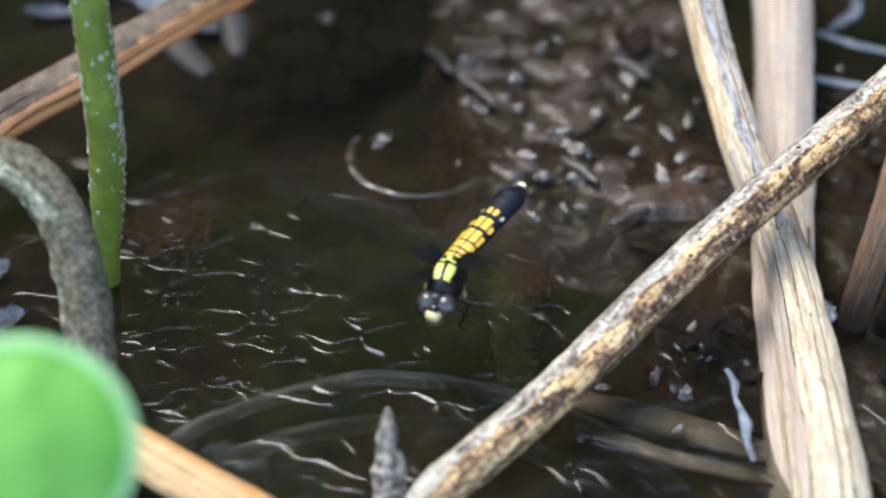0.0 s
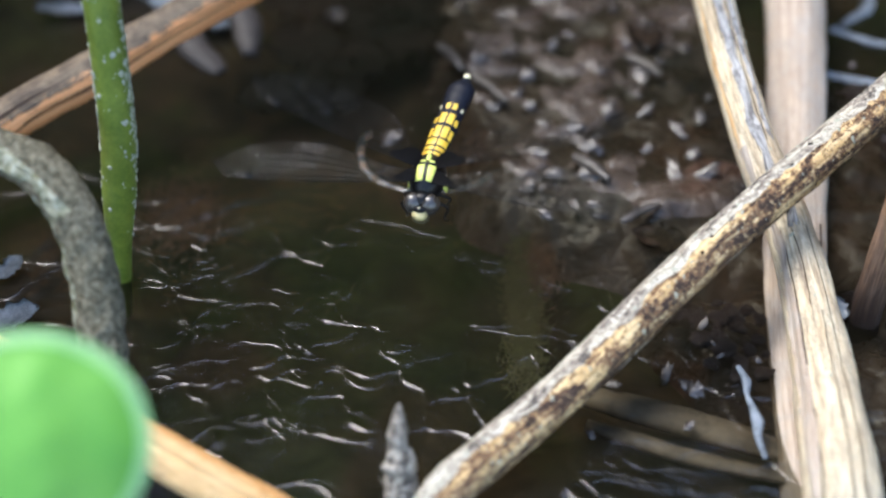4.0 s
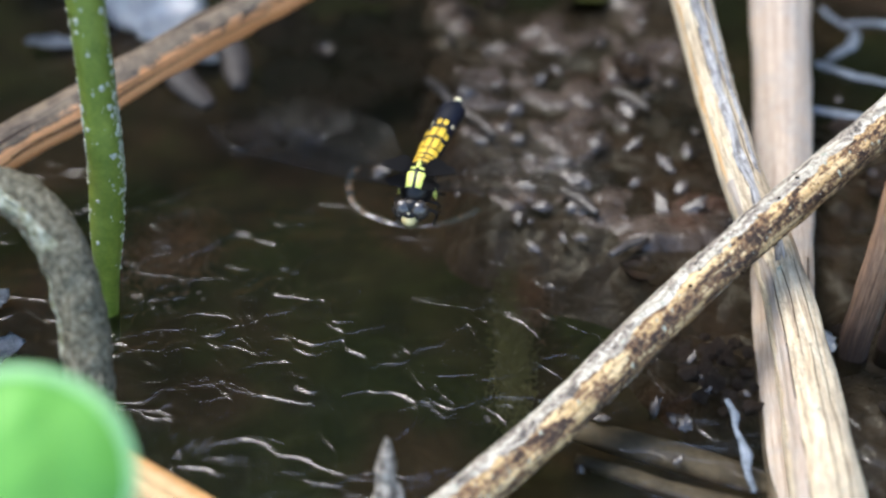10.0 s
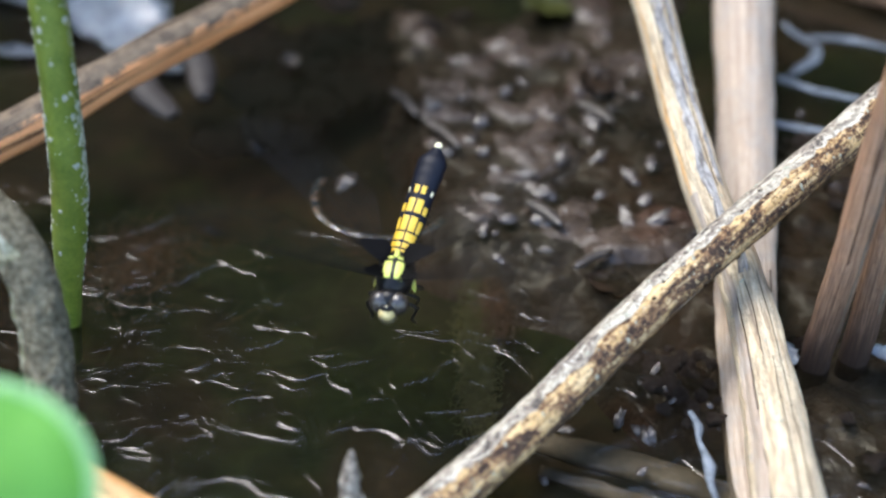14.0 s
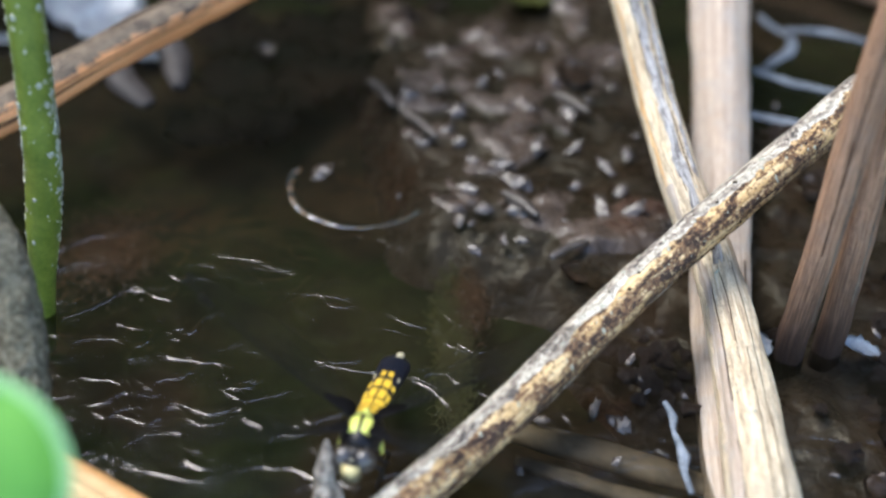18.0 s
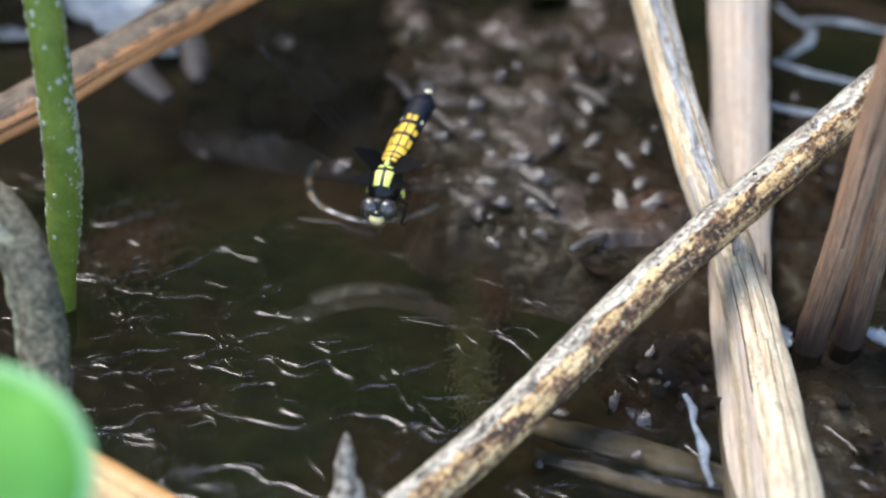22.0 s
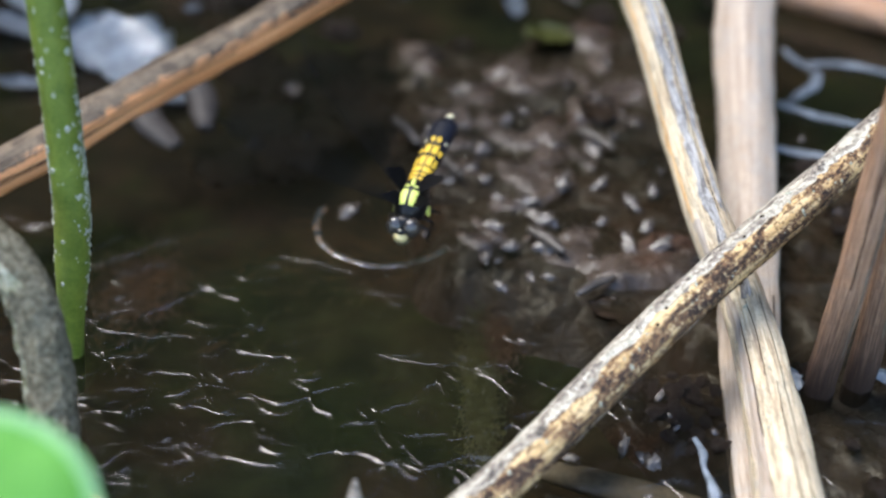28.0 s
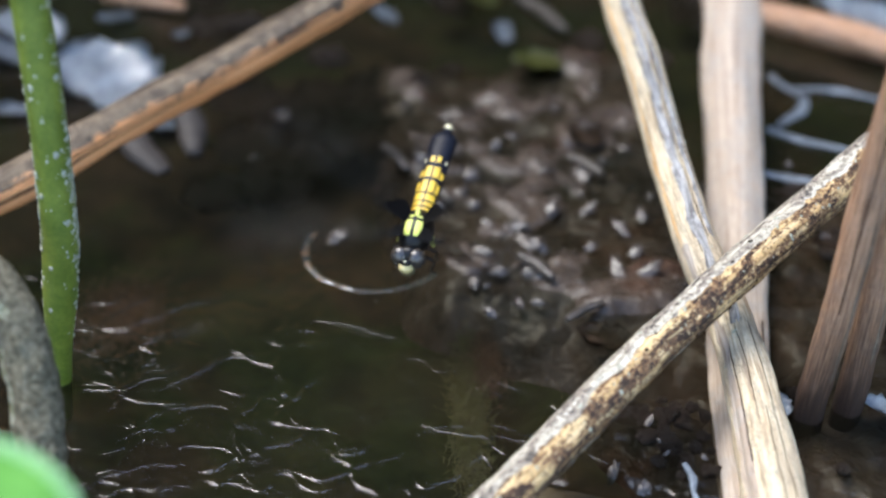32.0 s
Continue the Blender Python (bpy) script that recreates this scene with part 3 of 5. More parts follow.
B_RAD = [0.0040, 0.0041, 0.0041, 0.0040, 0.0040, 0.0042, 0.0048, 0.0058, 0.006, 0.006]
reed_b = reed("dry_reed", "bleached cream dry reed with grey fibres",
     B_LINE,
     B_RAD, M_B, [("bark_strip", "weathered grey strip", M_BGREY, 0, 5, (0.19, 0.26), 1.025), ("bark_strip", "weathered grey strip", M_BGREY, 0, 4, (0.30, 0.335), 1.025), ("crack", "dark split", M_CRACK, 0, 4, (0.275, 0.287), 1.02), ("crack", "dark split", M_CRACK, 1, 3, (0.175, 0.182), 1.02), ("bark_strip", "orange-tan edge fibre", M_I, 0, 4, (0.05, 0.085), 1.02), ("crack", "dark split", M_CRACK, 5, 8, (0.30, 0.306), 1.02), ("crack", "dark split", M_CRACK, 4, 6, (0.20, 0.207), 1.02), ("bark_strip", "pinkish grey strip", M_C, 4, 9, (0.05, 0.12), 1.02), ("crack", "dark split", M_CRACK, 5, 9, (0.122, 0.130), 1.02), ("crack", "dark split", M_CRACK, 6, 9, (0.245, 0.250), 1.02)], steps=14, segs=32, rough=0.06, ridges=13, ridge=0.03, seed=2)
crumbs(reed_b, B_LINE, B_RAD, 70, 0.0002, M_SPECK, (0.02, 0.48), 6)
reed("dry_reed", "pale pinkish dry reed lying in the water",
     [(0.0835, 0.100, 0.024), (0.0824, 0.0882, 0.0218), (0.0796, 0.0742, 0.0168), (0.0756, 0.048, 0.0093), (0.0707, 0.0198, 0.0057), (0.0659, -0.0075, 0.0006), (0.0617, -0.0313, -0.0012), (0.0577, -0.0636, -0.003), (0.0560, -0.078, -0.008)],
     [0.0070, 0.0070, 0.0070, 0.0064, 0.0060, 0.0058, 0.0056, 0.0052, 0.005], M_C, [("crack", "dark split", M_CRACK, 5, 8, (0.36, 0.372), 1.03)], steps=12, segs=28, rough=0.05, ridges=5, ridge=0.05, seed=3)
reed("dry_reed", "orange-brown dry reed with split fibres",
     [(-0.118, -0.030, -0.004), (-0.0995, -0.0066, 0.0124), (-0.0868, 0.0088, 0.0175), (-0.0724, 0.0213, 0.0206), (-0.057, 0.0347, 0.0247), (-0.0393, 0.0481, 0.0288), (-0.0228, 0.0592, 0.034), (0.0, 0.078, 0.040)],
     [0.0042, 0.0043, 0.0043, 0.0043, 0.0043, 0.0042, 0.0042, 0.004], M_E2, [("crack", "dark split", M_CRACK, 2, 5, (0.02, 0.030), 1.02), ("crack", "dark split", M_CRACK, 4, 7, (0.085, 0.094), 1.02), ("crack", "dark split", M_CRACK, 3, 6, (0.055, 0.061), 1.02)], steps=14, segs=28, rough=0.07, ridges=12, ridge=0.025, seed=4)
reed("dry_reed", "tan dry reed at the pool edge",
     [(-0.088, -0.0530, 0.0228), (-0.0623, -0.0632, 0.0165), (-0.0464, -0.0701, 0.0102), (-0.0358, -0.0754, 0.0074), (-0.0237, -0.0806, 0.0033), (-0.012, -0.087, -0.0072)],
     [0.0036] * 6, M_I, [("bark_strip", "darker tan strip", M_E, 0, 4, (0.30, 0.42), 1.02), ("crack", "dark split", M_CRACK, 1, 4, (0.20, 0.206), 1.015)], steps=14, segs=28, rough=0.05, ridges=9, ridge=0.02, seed=5)
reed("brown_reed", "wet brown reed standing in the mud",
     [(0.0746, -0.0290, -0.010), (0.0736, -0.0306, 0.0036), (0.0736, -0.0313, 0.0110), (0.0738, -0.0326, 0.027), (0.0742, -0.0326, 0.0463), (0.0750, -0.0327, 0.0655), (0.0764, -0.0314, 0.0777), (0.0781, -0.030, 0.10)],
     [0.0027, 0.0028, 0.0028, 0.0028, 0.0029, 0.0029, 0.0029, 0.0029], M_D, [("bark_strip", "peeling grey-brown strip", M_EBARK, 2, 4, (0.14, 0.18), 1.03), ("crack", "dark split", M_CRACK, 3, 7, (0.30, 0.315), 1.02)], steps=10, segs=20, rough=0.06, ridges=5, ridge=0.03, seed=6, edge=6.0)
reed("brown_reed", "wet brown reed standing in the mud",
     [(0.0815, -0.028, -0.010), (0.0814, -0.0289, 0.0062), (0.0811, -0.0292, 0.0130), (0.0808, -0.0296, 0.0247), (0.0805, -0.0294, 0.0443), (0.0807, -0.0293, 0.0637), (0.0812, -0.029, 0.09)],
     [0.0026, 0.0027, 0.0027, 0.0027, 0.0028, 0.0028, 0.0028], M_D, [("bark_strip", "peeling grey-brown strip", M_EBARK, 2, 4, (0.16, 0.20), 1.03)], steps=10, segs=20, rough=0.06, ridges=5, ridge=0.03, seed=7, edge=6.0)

F_LINE = [(-0.0635, -0.0180, -0.010), (-0.0616, -0.0194, 0.0075), (-0.0595, -0.0194, 0.0205), (-0.058, -0.0185, 0.032), (-0.0575, -0.0173, 0.0426), (-0.0572, -0.0164, 0.0529), (-0.0572, -0.0151, 0.0624), (-0.0574, -0.0137, 0.0733), (-0.058, -0.012, 0.09)]
F_RAD = [0.0012, 0.0022, 0.0030, 0.0031, 0.0030, 0.0030, 0.0030, 0.0030, 0.0030]


def green_stalk():
    thing = tagged(root("green_stalk", F_LINE[0]), "fresh green stalk dotted with white specks standing in water", "stalk")
    bm = tube(F_LINE, F_RAD, 10, 24, 0.03, 0, 0, 1.0, 8)
    bmesh.ops.translate(bm, verts=bm.verts, vec=-Vector(F_LINE[0]))
    part("stem", bm, M_GREEN, thing)
    me = mesh_of(blob(1, 1, 0.8, 7, 5, 1.1, 2), "white_speck", M_SPECK)
    rng = random.Random(8)
    line = spline(F_LINE, F_RAD, 10)
    for _ in range(560):
        i = rng.randrange(12, 78)
        if rng.random() < 0.50:
            i = min(max(int(rng.gauss(37, 6)), 12), 77)
        p, r = line[i]
        edge = rng.random()
        a = rng.gauss(-0.15, 0.25) if edge < 0.55 else rng.gauss(-3.0, 0.2) if edge < 0.86 else rng.uniform(-3.0, -0.1)
        way = Vector((math.cos(a), math.sin(a), 0))
        size = 0.00015 * (0.6 + rng.random() ** 3 * 1.8)
        m = Matrix.LocRotScale(p - Vector(F_LINE[0]) + way * r * 1.0 + Vector((0, 0, rng.uniform(-0.0008, 0.0008))), way.to_track_quat("Z", "Y"), (size * rng.uniform(0.8, 1.9), size * rng.uniform(0.8, 2.4), size * 0.9))
        share("white_speck", me, m, thing)
    return thing


green_stalk()

G_LINE = [(-0.110, -0.018, -0.008), (-0.099, -0.019, 0.026), (-0.0858, -0.0232, 0.0352), (-0.0749, -0.0299, 0.037), (-0.0658, -0.0354, 0.0364), (-0.0606, -0.0402, 0.0316), (-0.0582, -0.0445, 0.0247), (-0.057, -0.0495, 0.017), (-0.0562, -0.0554, 0.0089), (-0.0559, -0.0584, 0.0), (-0.0557, -0.060, -0.010)]
reed("old_stem", "old grey-brown stem arching down into the water", G_LINE,
     [0.0036, 0.0036, 0.0036, 0.0036, 0.0037, 0.0038, 0.0038, 0.0038, 0.0038, 0.0038, 0.0038], M_GREY, [("lichen_crust", "pale grey-green lichen crust", M_LICHEN, 4, 9, (-0.14, 0.02), 1.03), ("lichen_crust", "pale grey-green lichen crust", M_LICHEN, 1, 5, (0.05, 0.20), 1.03)], steps=22, segs=40, rough=0.16, grain=2.4, seed=9)


def green_leaf():
    """A round leaf close to the lens, on a stalk that goes down into the mud."""
    centre = Vector((-0.0455, -0.1125, 0.0572))
    face = (Vector(EYE) - centre).normalized()
    side = face.cross(Vector((0, 0, 1))).normalized() * -1
    top = face.cross(side) * -1
    thing = tagged(root("green_leaf", centre), "fresh round green leaf with a pale rim", "leaf")
    blade, rim = bmesh.new(), bmesh.new()
    R = 0.0131

    def place(r, a):
        rr = R * r * (1 + 0.05 * math.cos(a - 0.6) + 0.04 * math.cos(2 * a))
        cup = -0.0030 * r * r + 0.0005 * noise.noise(Vector((3 * r * math.cos(a), 3 * r * math.sin(a), 0)))
        return (side * math.cos(a) + top * math.sin(a)) * rr + face * cup

    for bm, r0, r1, lift in ((blade, 0.0, 0.93, 0.0), (rim, 0.90, 1.0, 0.00035)):
        rows, n = (8 if r0 == 0 else 3), 48
        last = None
        for j in range(rows + 1):
            ring = [bm.verts.new(place(max(r0 + (r1 - r0) * j / rows, 0.02), 2 * math.pi * k / n) + face * lift) for k in range(n)]
            if last:
                for k in range(n):
                    bm.faces.new((last[k], last[(k + 1) % n], ring[(k + 1) % n], ring[k]))
            elif r0 == 0:
                bm.faces.new(ring)
            last = ring
        bmesh.ops.recalc_face_normals(bm, faces=bm.faces[:])
    part("leaf_blade", blade, M_LEAF, thing)
    part("leaf_rim", rim, M_RIM, thing, "pale green leaf rim")
    part("leaf_stalk", tube([(0, 0, -0.0005), (-0.004, 0.004, -0.018), (-0.007, 0.010, -0.045), (-0.008, 0.014, -0.068)], [0.0008, 0.0009, 0.001, 0.0012], 6, 10), M_GREEN, thing)
    return thing


green_leaf()


def bud_twig():
    foot = Vector((-0.0083, -0.0730, -0.012))
    thing = tagged(root("bud_twig", foot), "grey twig with a pointed scaly bud", "twig")
    def line(name, pts, radii, **more):
        bm = tube(pts, radii, **more)
        bmesh.ops.translate(bm, verts=bm.verts, vec=-foot)
        return part(name, bm, M_BUD, thing)
    line("stem", [foot, (-0.0082, -0.0722, -0.0015), (-0.0083, -0.0709, 0.0040)], [0.0026, 0.0026, 0.0024], steps=14, segs=24, rough=0.22, grain=3.0, seed=11)
    line("knuckle", [(-0.0082, -0.0712, 0.0036), (-0.0083, -0.0700, 0.0068), (-0.0087, -0.0694, 0.0092)], [0.0020, 0.0025, 0.0015], steps=14, segs=24, rough=0.34, grain=3.2, seed=12)
    line("bud", [(-0.0087, -0.0695, 0.0088), (-0.0087, -0.0683, 0.0112), (-0.0086, -0.0672, 0.0132), (-0.0085, -0.0661, 0.0155)], [0.0015, 0.0016, 0.0011, 0.0002], steps=12, segs=24, rough=0.26, grain=3.2, seed=13)


bud_twig()


# ---------------------------------------------------------------- what lies on the mud and in the water
# flat wet lumps that lie aslant and shine: x, y, size
NEAR_LUMPS = [(0.0246, 0.0301, 0.0020), (0.0283, 0.0237, 0.0023), (0.0281, 0.0134, 0.0026), (0.0170, 0.0211, 0.0013), (0.0205, 0.0140, 0.0015), (0.0153, 0.0100, 0.0014), (0.0239, 0.0034, 0.0010), (0.0276, 0.0034, 0.0009), (0.0180, 0.0001, 0.0009), (0.0409, 0.0227, 0.0012), (0.0484, 0.0291, 0.0015), (0.0455, 0.0125, 0.0019), (0.0513, 0.0121, 0.0018), (0.0502, 0.0206, 0.0015), (-0.0135, 0.0267, 0.0022), (0.0088, 0.0390, 0.0014)]
FAR_LUMPS = [(0.0503, 0.0942, 0.0019), (0.0393, 0.0839, 0.0019), (0.0276, 0.0698, 0.0012), (0.0109, 0.0791, 0.0018), (0.0166, 0.0521, 0.0022), (0.0121, 0.0623, 0.0012), (0.0141, 0.0444, 0.0014), (0.0334, 0.0535, 0.0016), (0.0425, 0.0528, 0.0023), (0.0337, 0.0362, 0.0019), (0.0419, 0.0369, 0.0014), (0.0535, 0.0347, 0.0015), (0.0017, 0.0857, 0.0017), (0.0405, 0.0651, 0.0012), (0.0053, 0.0571, 0.0016), (0.0164, 0.0390, 0.0013), (0.0229, 0.0650, 0.0012), (0.0676, 0.0818, 0.0017), (0.0555, 0.0761, 0.0013)]
EDGE_LUMPS = [(0.0363, -0.0448, 0.0011), (0.0407, -0.0482, 0.0015), (0.0391, -0.0470, 0.0009), (0.0270, -0.0469, 0.0007), (0.0222, -0.0584, 0.0008), (0.0385, -0.0565, 0.0007)]


def clod_mesh(k, flat, material, name):
    """A torn, uneven lump."""
    bm = blob(1, 1, flat, 26, 16, 0.5, 5.3 * k + 1)
    for v in bm.verts:
        c = v.co.copy()
        v.co *= 1 + 0.36 * noise.noise(c * 2.4 + Vector((k * 3.1, 0, 0))) + 0.14 * noise.noise(c * 5.0 + Vector((0, k * 2.3, 0)))
    return mesh_of(bm, name, material)


CLODS = [clod_mesh(k, 0.7, M_BANK, "wet_clod") for k in range(6)]
LUMPS = [clod_mesh(k + 9, 0.34, M_SHEEN, "wet_lump") for k in range(8)]
SLANT = Vector((-0.235, -0.383, 0.893))
rng = random.Random(21)


def wet_lump(k, x, y, size):
    size *= 1 - 0.35 * soft(0.055, 0.085, y)
    z = max(bank_height(x, y) if y < 0.14 else 0.0, 0.0002)
    loose = 0.13 + 0.30 * soft(0.04, 0.09, y)
    way = (SLANT + Vector((rng.uniform(-1, 1) * loose, rng.uniform(-1, 1) * loose, 0))).normalized()
    turn = way.to_track_quat("Z", "Y").to_matrix() @ Matrix.Rotation(rng.uniform(0, 6), 3, "Z")
    ob = new("wet_lump", LUMPS[k % 8])
    ob.matrix_basis = Matrix.LocRotScale((x, y, z + size * 0.15), turn.to_quaternion(), (size * rng.uniform(1.1, 2.0), size * rng.uniform(0.7, 1.0), size))
    tagged(ob, "flat dark lump of wet mud shining with water", "clod", "wet lumps on the bank")


for k, (x, y, size) in enumerate(NEAR_LUMPS + FAR_LUMPS + EDGE_LUMPS):
    wet_lump(k, x, y, size)
KNOBS = [clod_mesh(k + 20, 0.7, M_BANK, "wet_clod") for k in range(5)]
for k in range(34):                 # a heap of knobbly wet crumbs beside the pale reed, and a few behind it
    if k < 28:
        x, y, size = rng.gauss(0.0485, 0.0036), rng.gauss(-0.0365, 0.0042), rng.uniform(0.0006, 0.0015)
    else:
        x, y, size = rng.uniform(0.066, 0.10), rng.uniform(-0.062, 0.02), rng.uniform(0.0010, 0.0022)
    ob = new("wet_clod", KNOBS[k % 5])
    ob.matrix_basis = Matrix.LocRotScale((x, y, max(bank_height(x, y), 0.0) + size * 0.3), Euler((rng.uniform(-0.5, 0.5), rng.uniform(-0.5, 0.5), rng.uniform(0, 6))), (size * rng.uniform(0.9, 1.4), size, size * rng.uniform(0.8, 1.1)))
    tagged(ob, "small knobbly clod of black wet mud", "clod", "clods by the reed")
for k in range(5):
    wet_lump(k + 3, rng.gauss(0.0485, 0.004), rng.gauss(-0.0365, 0.0045), rng.uniform(0.0005, 0.0010))
for k in (*range(14, 26), *range(38, 44)):             # smaller ones strewn between them, behind the reeds and along the far side
    if k < 26:
        x, y, size = rng.uniform(0.0, 0.062), rng.uniform(0.0, 0.10), rng.uniform(0.0005, 0.0010)
    else:
        x, y, size = rng.uniform(0.068, 0.115), rng.uniform(-0.060, 0.06), rng.uniform(0.0005, 0.0010)
    wet_lump(k, x, y, size)


rng = random.Random(5)
FAR = [(rng.uniform(-0.125, 0.10), rng.uniform(0.098, 0.17), rng.uniform(0.003, 0.0065)) for _ in range(26)]
FAR += [(rng.uniform(0.068, 0.125), rng.uniform(-0.062, 0.045), rng.uniform(0.002, 0.0042)) for _ in range(20)]
FAR += [(rng.uniform(0.034, 0.060), rng.uniform(-0.048, -0.024), rng.uniform(0.0012, 0.0022)) for _ in range(7)]
for k, (x, y, size) in enumerate(FAR):
    z = max(bank_height(x, y), 0.0) if x < 0.12 and y < 0.12 else 0.0
    clod = new("wet_clod", CLODS[k % 6])
    clod.matrix_basis = Matrix.LocRotScale((x, y, z - size * 0.3), Euler((rng.uniform(-0.4, 0.4), rng.uniform(-0.4, 0.4), rng.uniform(0, 6))), (size * rng.uniform(0.8, 1.7), size, size * rng.uniform(0.5, 0.9)))
    tagged(clod, "wet shiny clod of dark brown mud", "clod", "clods on the bank")


def stick(name, label, category, a, b, r, material, za=0.001, zb=0.001, bow=0.0, flat=1.0, seed=0):
    a, b = Vector((*a, za)), Vector((*b, zb))
    mid = (a + b) / 2 + Vector((-(b - a).y, (b - a).x, 0)) * bow
    thing = tagged(root(name, a), label, category)
    bm = tube([a, a.lerp(mid, 0.5), mid, mid.lerp(b, 0.5), b], [r * 0.7, r, r * 1.05, r * 0.95, r * 0.5], 4, 12, 0.14, 0, 0, flat, seed)
    bmesh.ops.translate(bm, verts=bm.verts, vec=-a)
    part("shaft", bm, material, thing)
    return thing


for k, (a, b, r) in enumerate((((0.0042, 0.0491), (0.0114, 0.0381), 0.0011), ((-0.0036, 0.0627), (0.0018, 0.0518), 0.0012), ((0.0397, 0.0581), (0.0469, 0.0492), 0.0012),
                               ((0.0248, 0.0178), (0.0314, 0.0092), 0.0013), ((0.0326, -0.0044), (0.0406, 0.001), 0.0010), ((0.0348, 0.148), (0.0464, 0.1254), 0.0020))):
    stick("wet_stick", "short sodden grey-brown stick on the mud", "stick", a, b, r, M_STICK, 0.002, 0.0022, 0.05, 0.8, k)
stick("sunken_stick", "broad brown stem lying just under the water", "stem", (0.020, -0.0465), (0.0560, -0.0610), 0.0030, M_SUNK, -0.0022, -0.0022, 0.02, 0.5, 31)
stick("sunken_stick", "thin brown stem lying just under the water", "stem", (0.022, -0.0545), (0.0560, -0.0670), 0.0016, M_SUNK, -0.0016, -0.0016, -0.03, 0.6, 32)
stick("far_reed", "brown dry reed lying on the far mud", "reed", (0.095, 0.137), (0.150, 0.094), 0.0050, M_D, 0.004, 0.005, 0.02, 0.8, 33)
stick("pale_stub", "pale peeled bit of root under the reed", "root", (-0.0560, 0.0800), (-0.0480, 0.0600), 0.0036, M_STUB, 0.006, 0.001, 0.10, 0.6, 34)
stick("pale_stub", "pale peeled bit of root under the reed", "root", (-0.0650, 0.0700), (-0.0540, 0.0540), 0.0036, M_STUB, 0.004, 0.000, -0.10, 0.5, 35)
stick("dark_twig", "dark sodden twig on far mud", "twig", (-0.085, 0.148), (-0.060, 0.138), 0.0025, M_D, 0.002, 0.003, 0.05, 0.8, 36)


def flake(name, label, category, place, size, material, tilt=(0, 0, 0), curl=0.3, long=1.6, seed=0):
    """A small curled leaf or scrap."""
    bm = bmesh.new()
    rows = []
    for j in range(11):
        v = j / 10 * 2 - 1
        w = (1 - abs(v) ** 2.4) ** 0.7 * (1 + 0.5 * noise.noise(Vector((seed, j * 0.7, 0)))) + 0.02
        rows.append([bm.verts.new((w * (i / 6 * 2 - 1) * size, v * size * long, curl * size * ((i / 6 * 2 - 1) ** 2 * w + 0.5 * v * v) + 0.30 * size * noise.noise(Vector((i * 0.8, j * 0.7, seed))))) for i in range(7)])
    for a, b in zip(rows, rows[1:]):
        for i in range(6):
            bm.faces.new((a[i], a[i + 1], b[i + 1], b[i]))
    bmesh.ops.solidify(bm, geom=bm.faces[:], thickness=0.0003)
    ob = tagged(part(name, bm, material), label, category)
    ob.matrix_basis = pose(*place, *tilt)
    return ob


# where black flakes are added below the surface to darken the far water
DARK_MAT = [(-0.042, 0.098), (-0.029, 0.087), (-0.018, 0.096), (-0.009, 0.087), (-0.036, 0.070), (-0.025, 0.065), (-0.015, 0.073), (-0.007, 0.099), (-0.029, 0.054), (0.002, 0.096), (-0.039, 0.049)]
# dull bluish flakes that paint a sheen on the water: x, y, size
DULL_SHEEN = [(-0.1035, 0.1111, 0.0055), (-0.0967, 0.0803, 0.0040), (-0.0791, 0.1339, 0.0040), (-0.0595, 0.1231, 0.0025), (-0.0569, 0.0732, 0.0030), (-0.0416, 0.0982, 0.0020), (-0.0793, -0.0319, 0.0030), (-0.0836, -0.0179, 0.0020), (0.0291, 0.1251, 0.0030), (-0.0039, 0.1360, 0.0030)]
# a bent, bleached blade on the far water, in three folds
zig = tagged(root("bent_grass", (0.0912, 0.0709, 0.0012)), "bent bleached grass blade floating on dark water", "grass blade")
for k, (a, b, w) in enumerate((((0.0985, 0.1010), (0.1035, 0.0890), 0.0010), ((0.104, 0.0885), (0.0935, 0.0735), 0.0016), ((0.0905, 0.0725), (0.1120, 0.0605), 0.0015), ((0.1030, 0.0930), (0.1300, 0.0830), 0.0013), ((0.0850, 0.0520), (0.0990, 0.0470), 0.0016))):
    a, b = Vector((*a, 0.0008)), Vector((*b, 0.0008))
    bow = Vector((-(b - a).y, (b - a).x, 0)) * (0.10 if k % 2 else -0.06)
    bm = tube([a, a.lerp(b, 0.35) + bow, a.lerp(b, 0.7) + bow * 0.6, b], [w * 0.7, w, w * 0.8, w * 0.4], 8, 12, 0.45, 0, 0, 0.22, 3.1 * k, grain=2.0)
    bmesh.ops.translate(bm, verts=bm.verts, vec=-Vector((0.0912, 0.0709, 0.0012)))
    part("fold", bm, M_BLADE, zig)
# reflected sky painted as pale flakes that lie on the water
flake("floating_scrap", "bluish white flake in place of sky reflected in the water", "scrap", (-0.0755, 0.0970, 0.002), 0.0130, M_SKY_SHEEN, (14, 6, 25), 0.25, 1.1, 1)
flake("floating_scrap", "bluish white flake in place of sky reflected in the water", "scrap", (-0.1010, 0.1250, 0.002), 0.0085, M_SKY_SHEEN, (10, 0, 60), 0.25, 1.3, 2)
for k, (x, y, d) in enumerate(DULL_SHEEN):
    flake("floating_scrap", "dull bluish flake in place of the water's sheen", "scrap", (x, y, 0.0015), d, M_BLADE, (12, 4, 70 + 37 * k), 0.25, 1.7, 80 + k)
flake("floating_scrap", "bluish white flake in place of sky reflected in the water", "scrap", (0.1340, 0.1330, 0.002), 0.0090, M_SKY_SHEEN, (12, 0, 70), 0.2, 1.8, 13)
flake("floating_scrap", "bluish white flake in place of sky reflected in the water", "scrap", (0.0870, -0.0300, 0.0015), 0.0022, M_SKY_SHEEN, (14, 0, 80), 0.3, 1.8, 14)
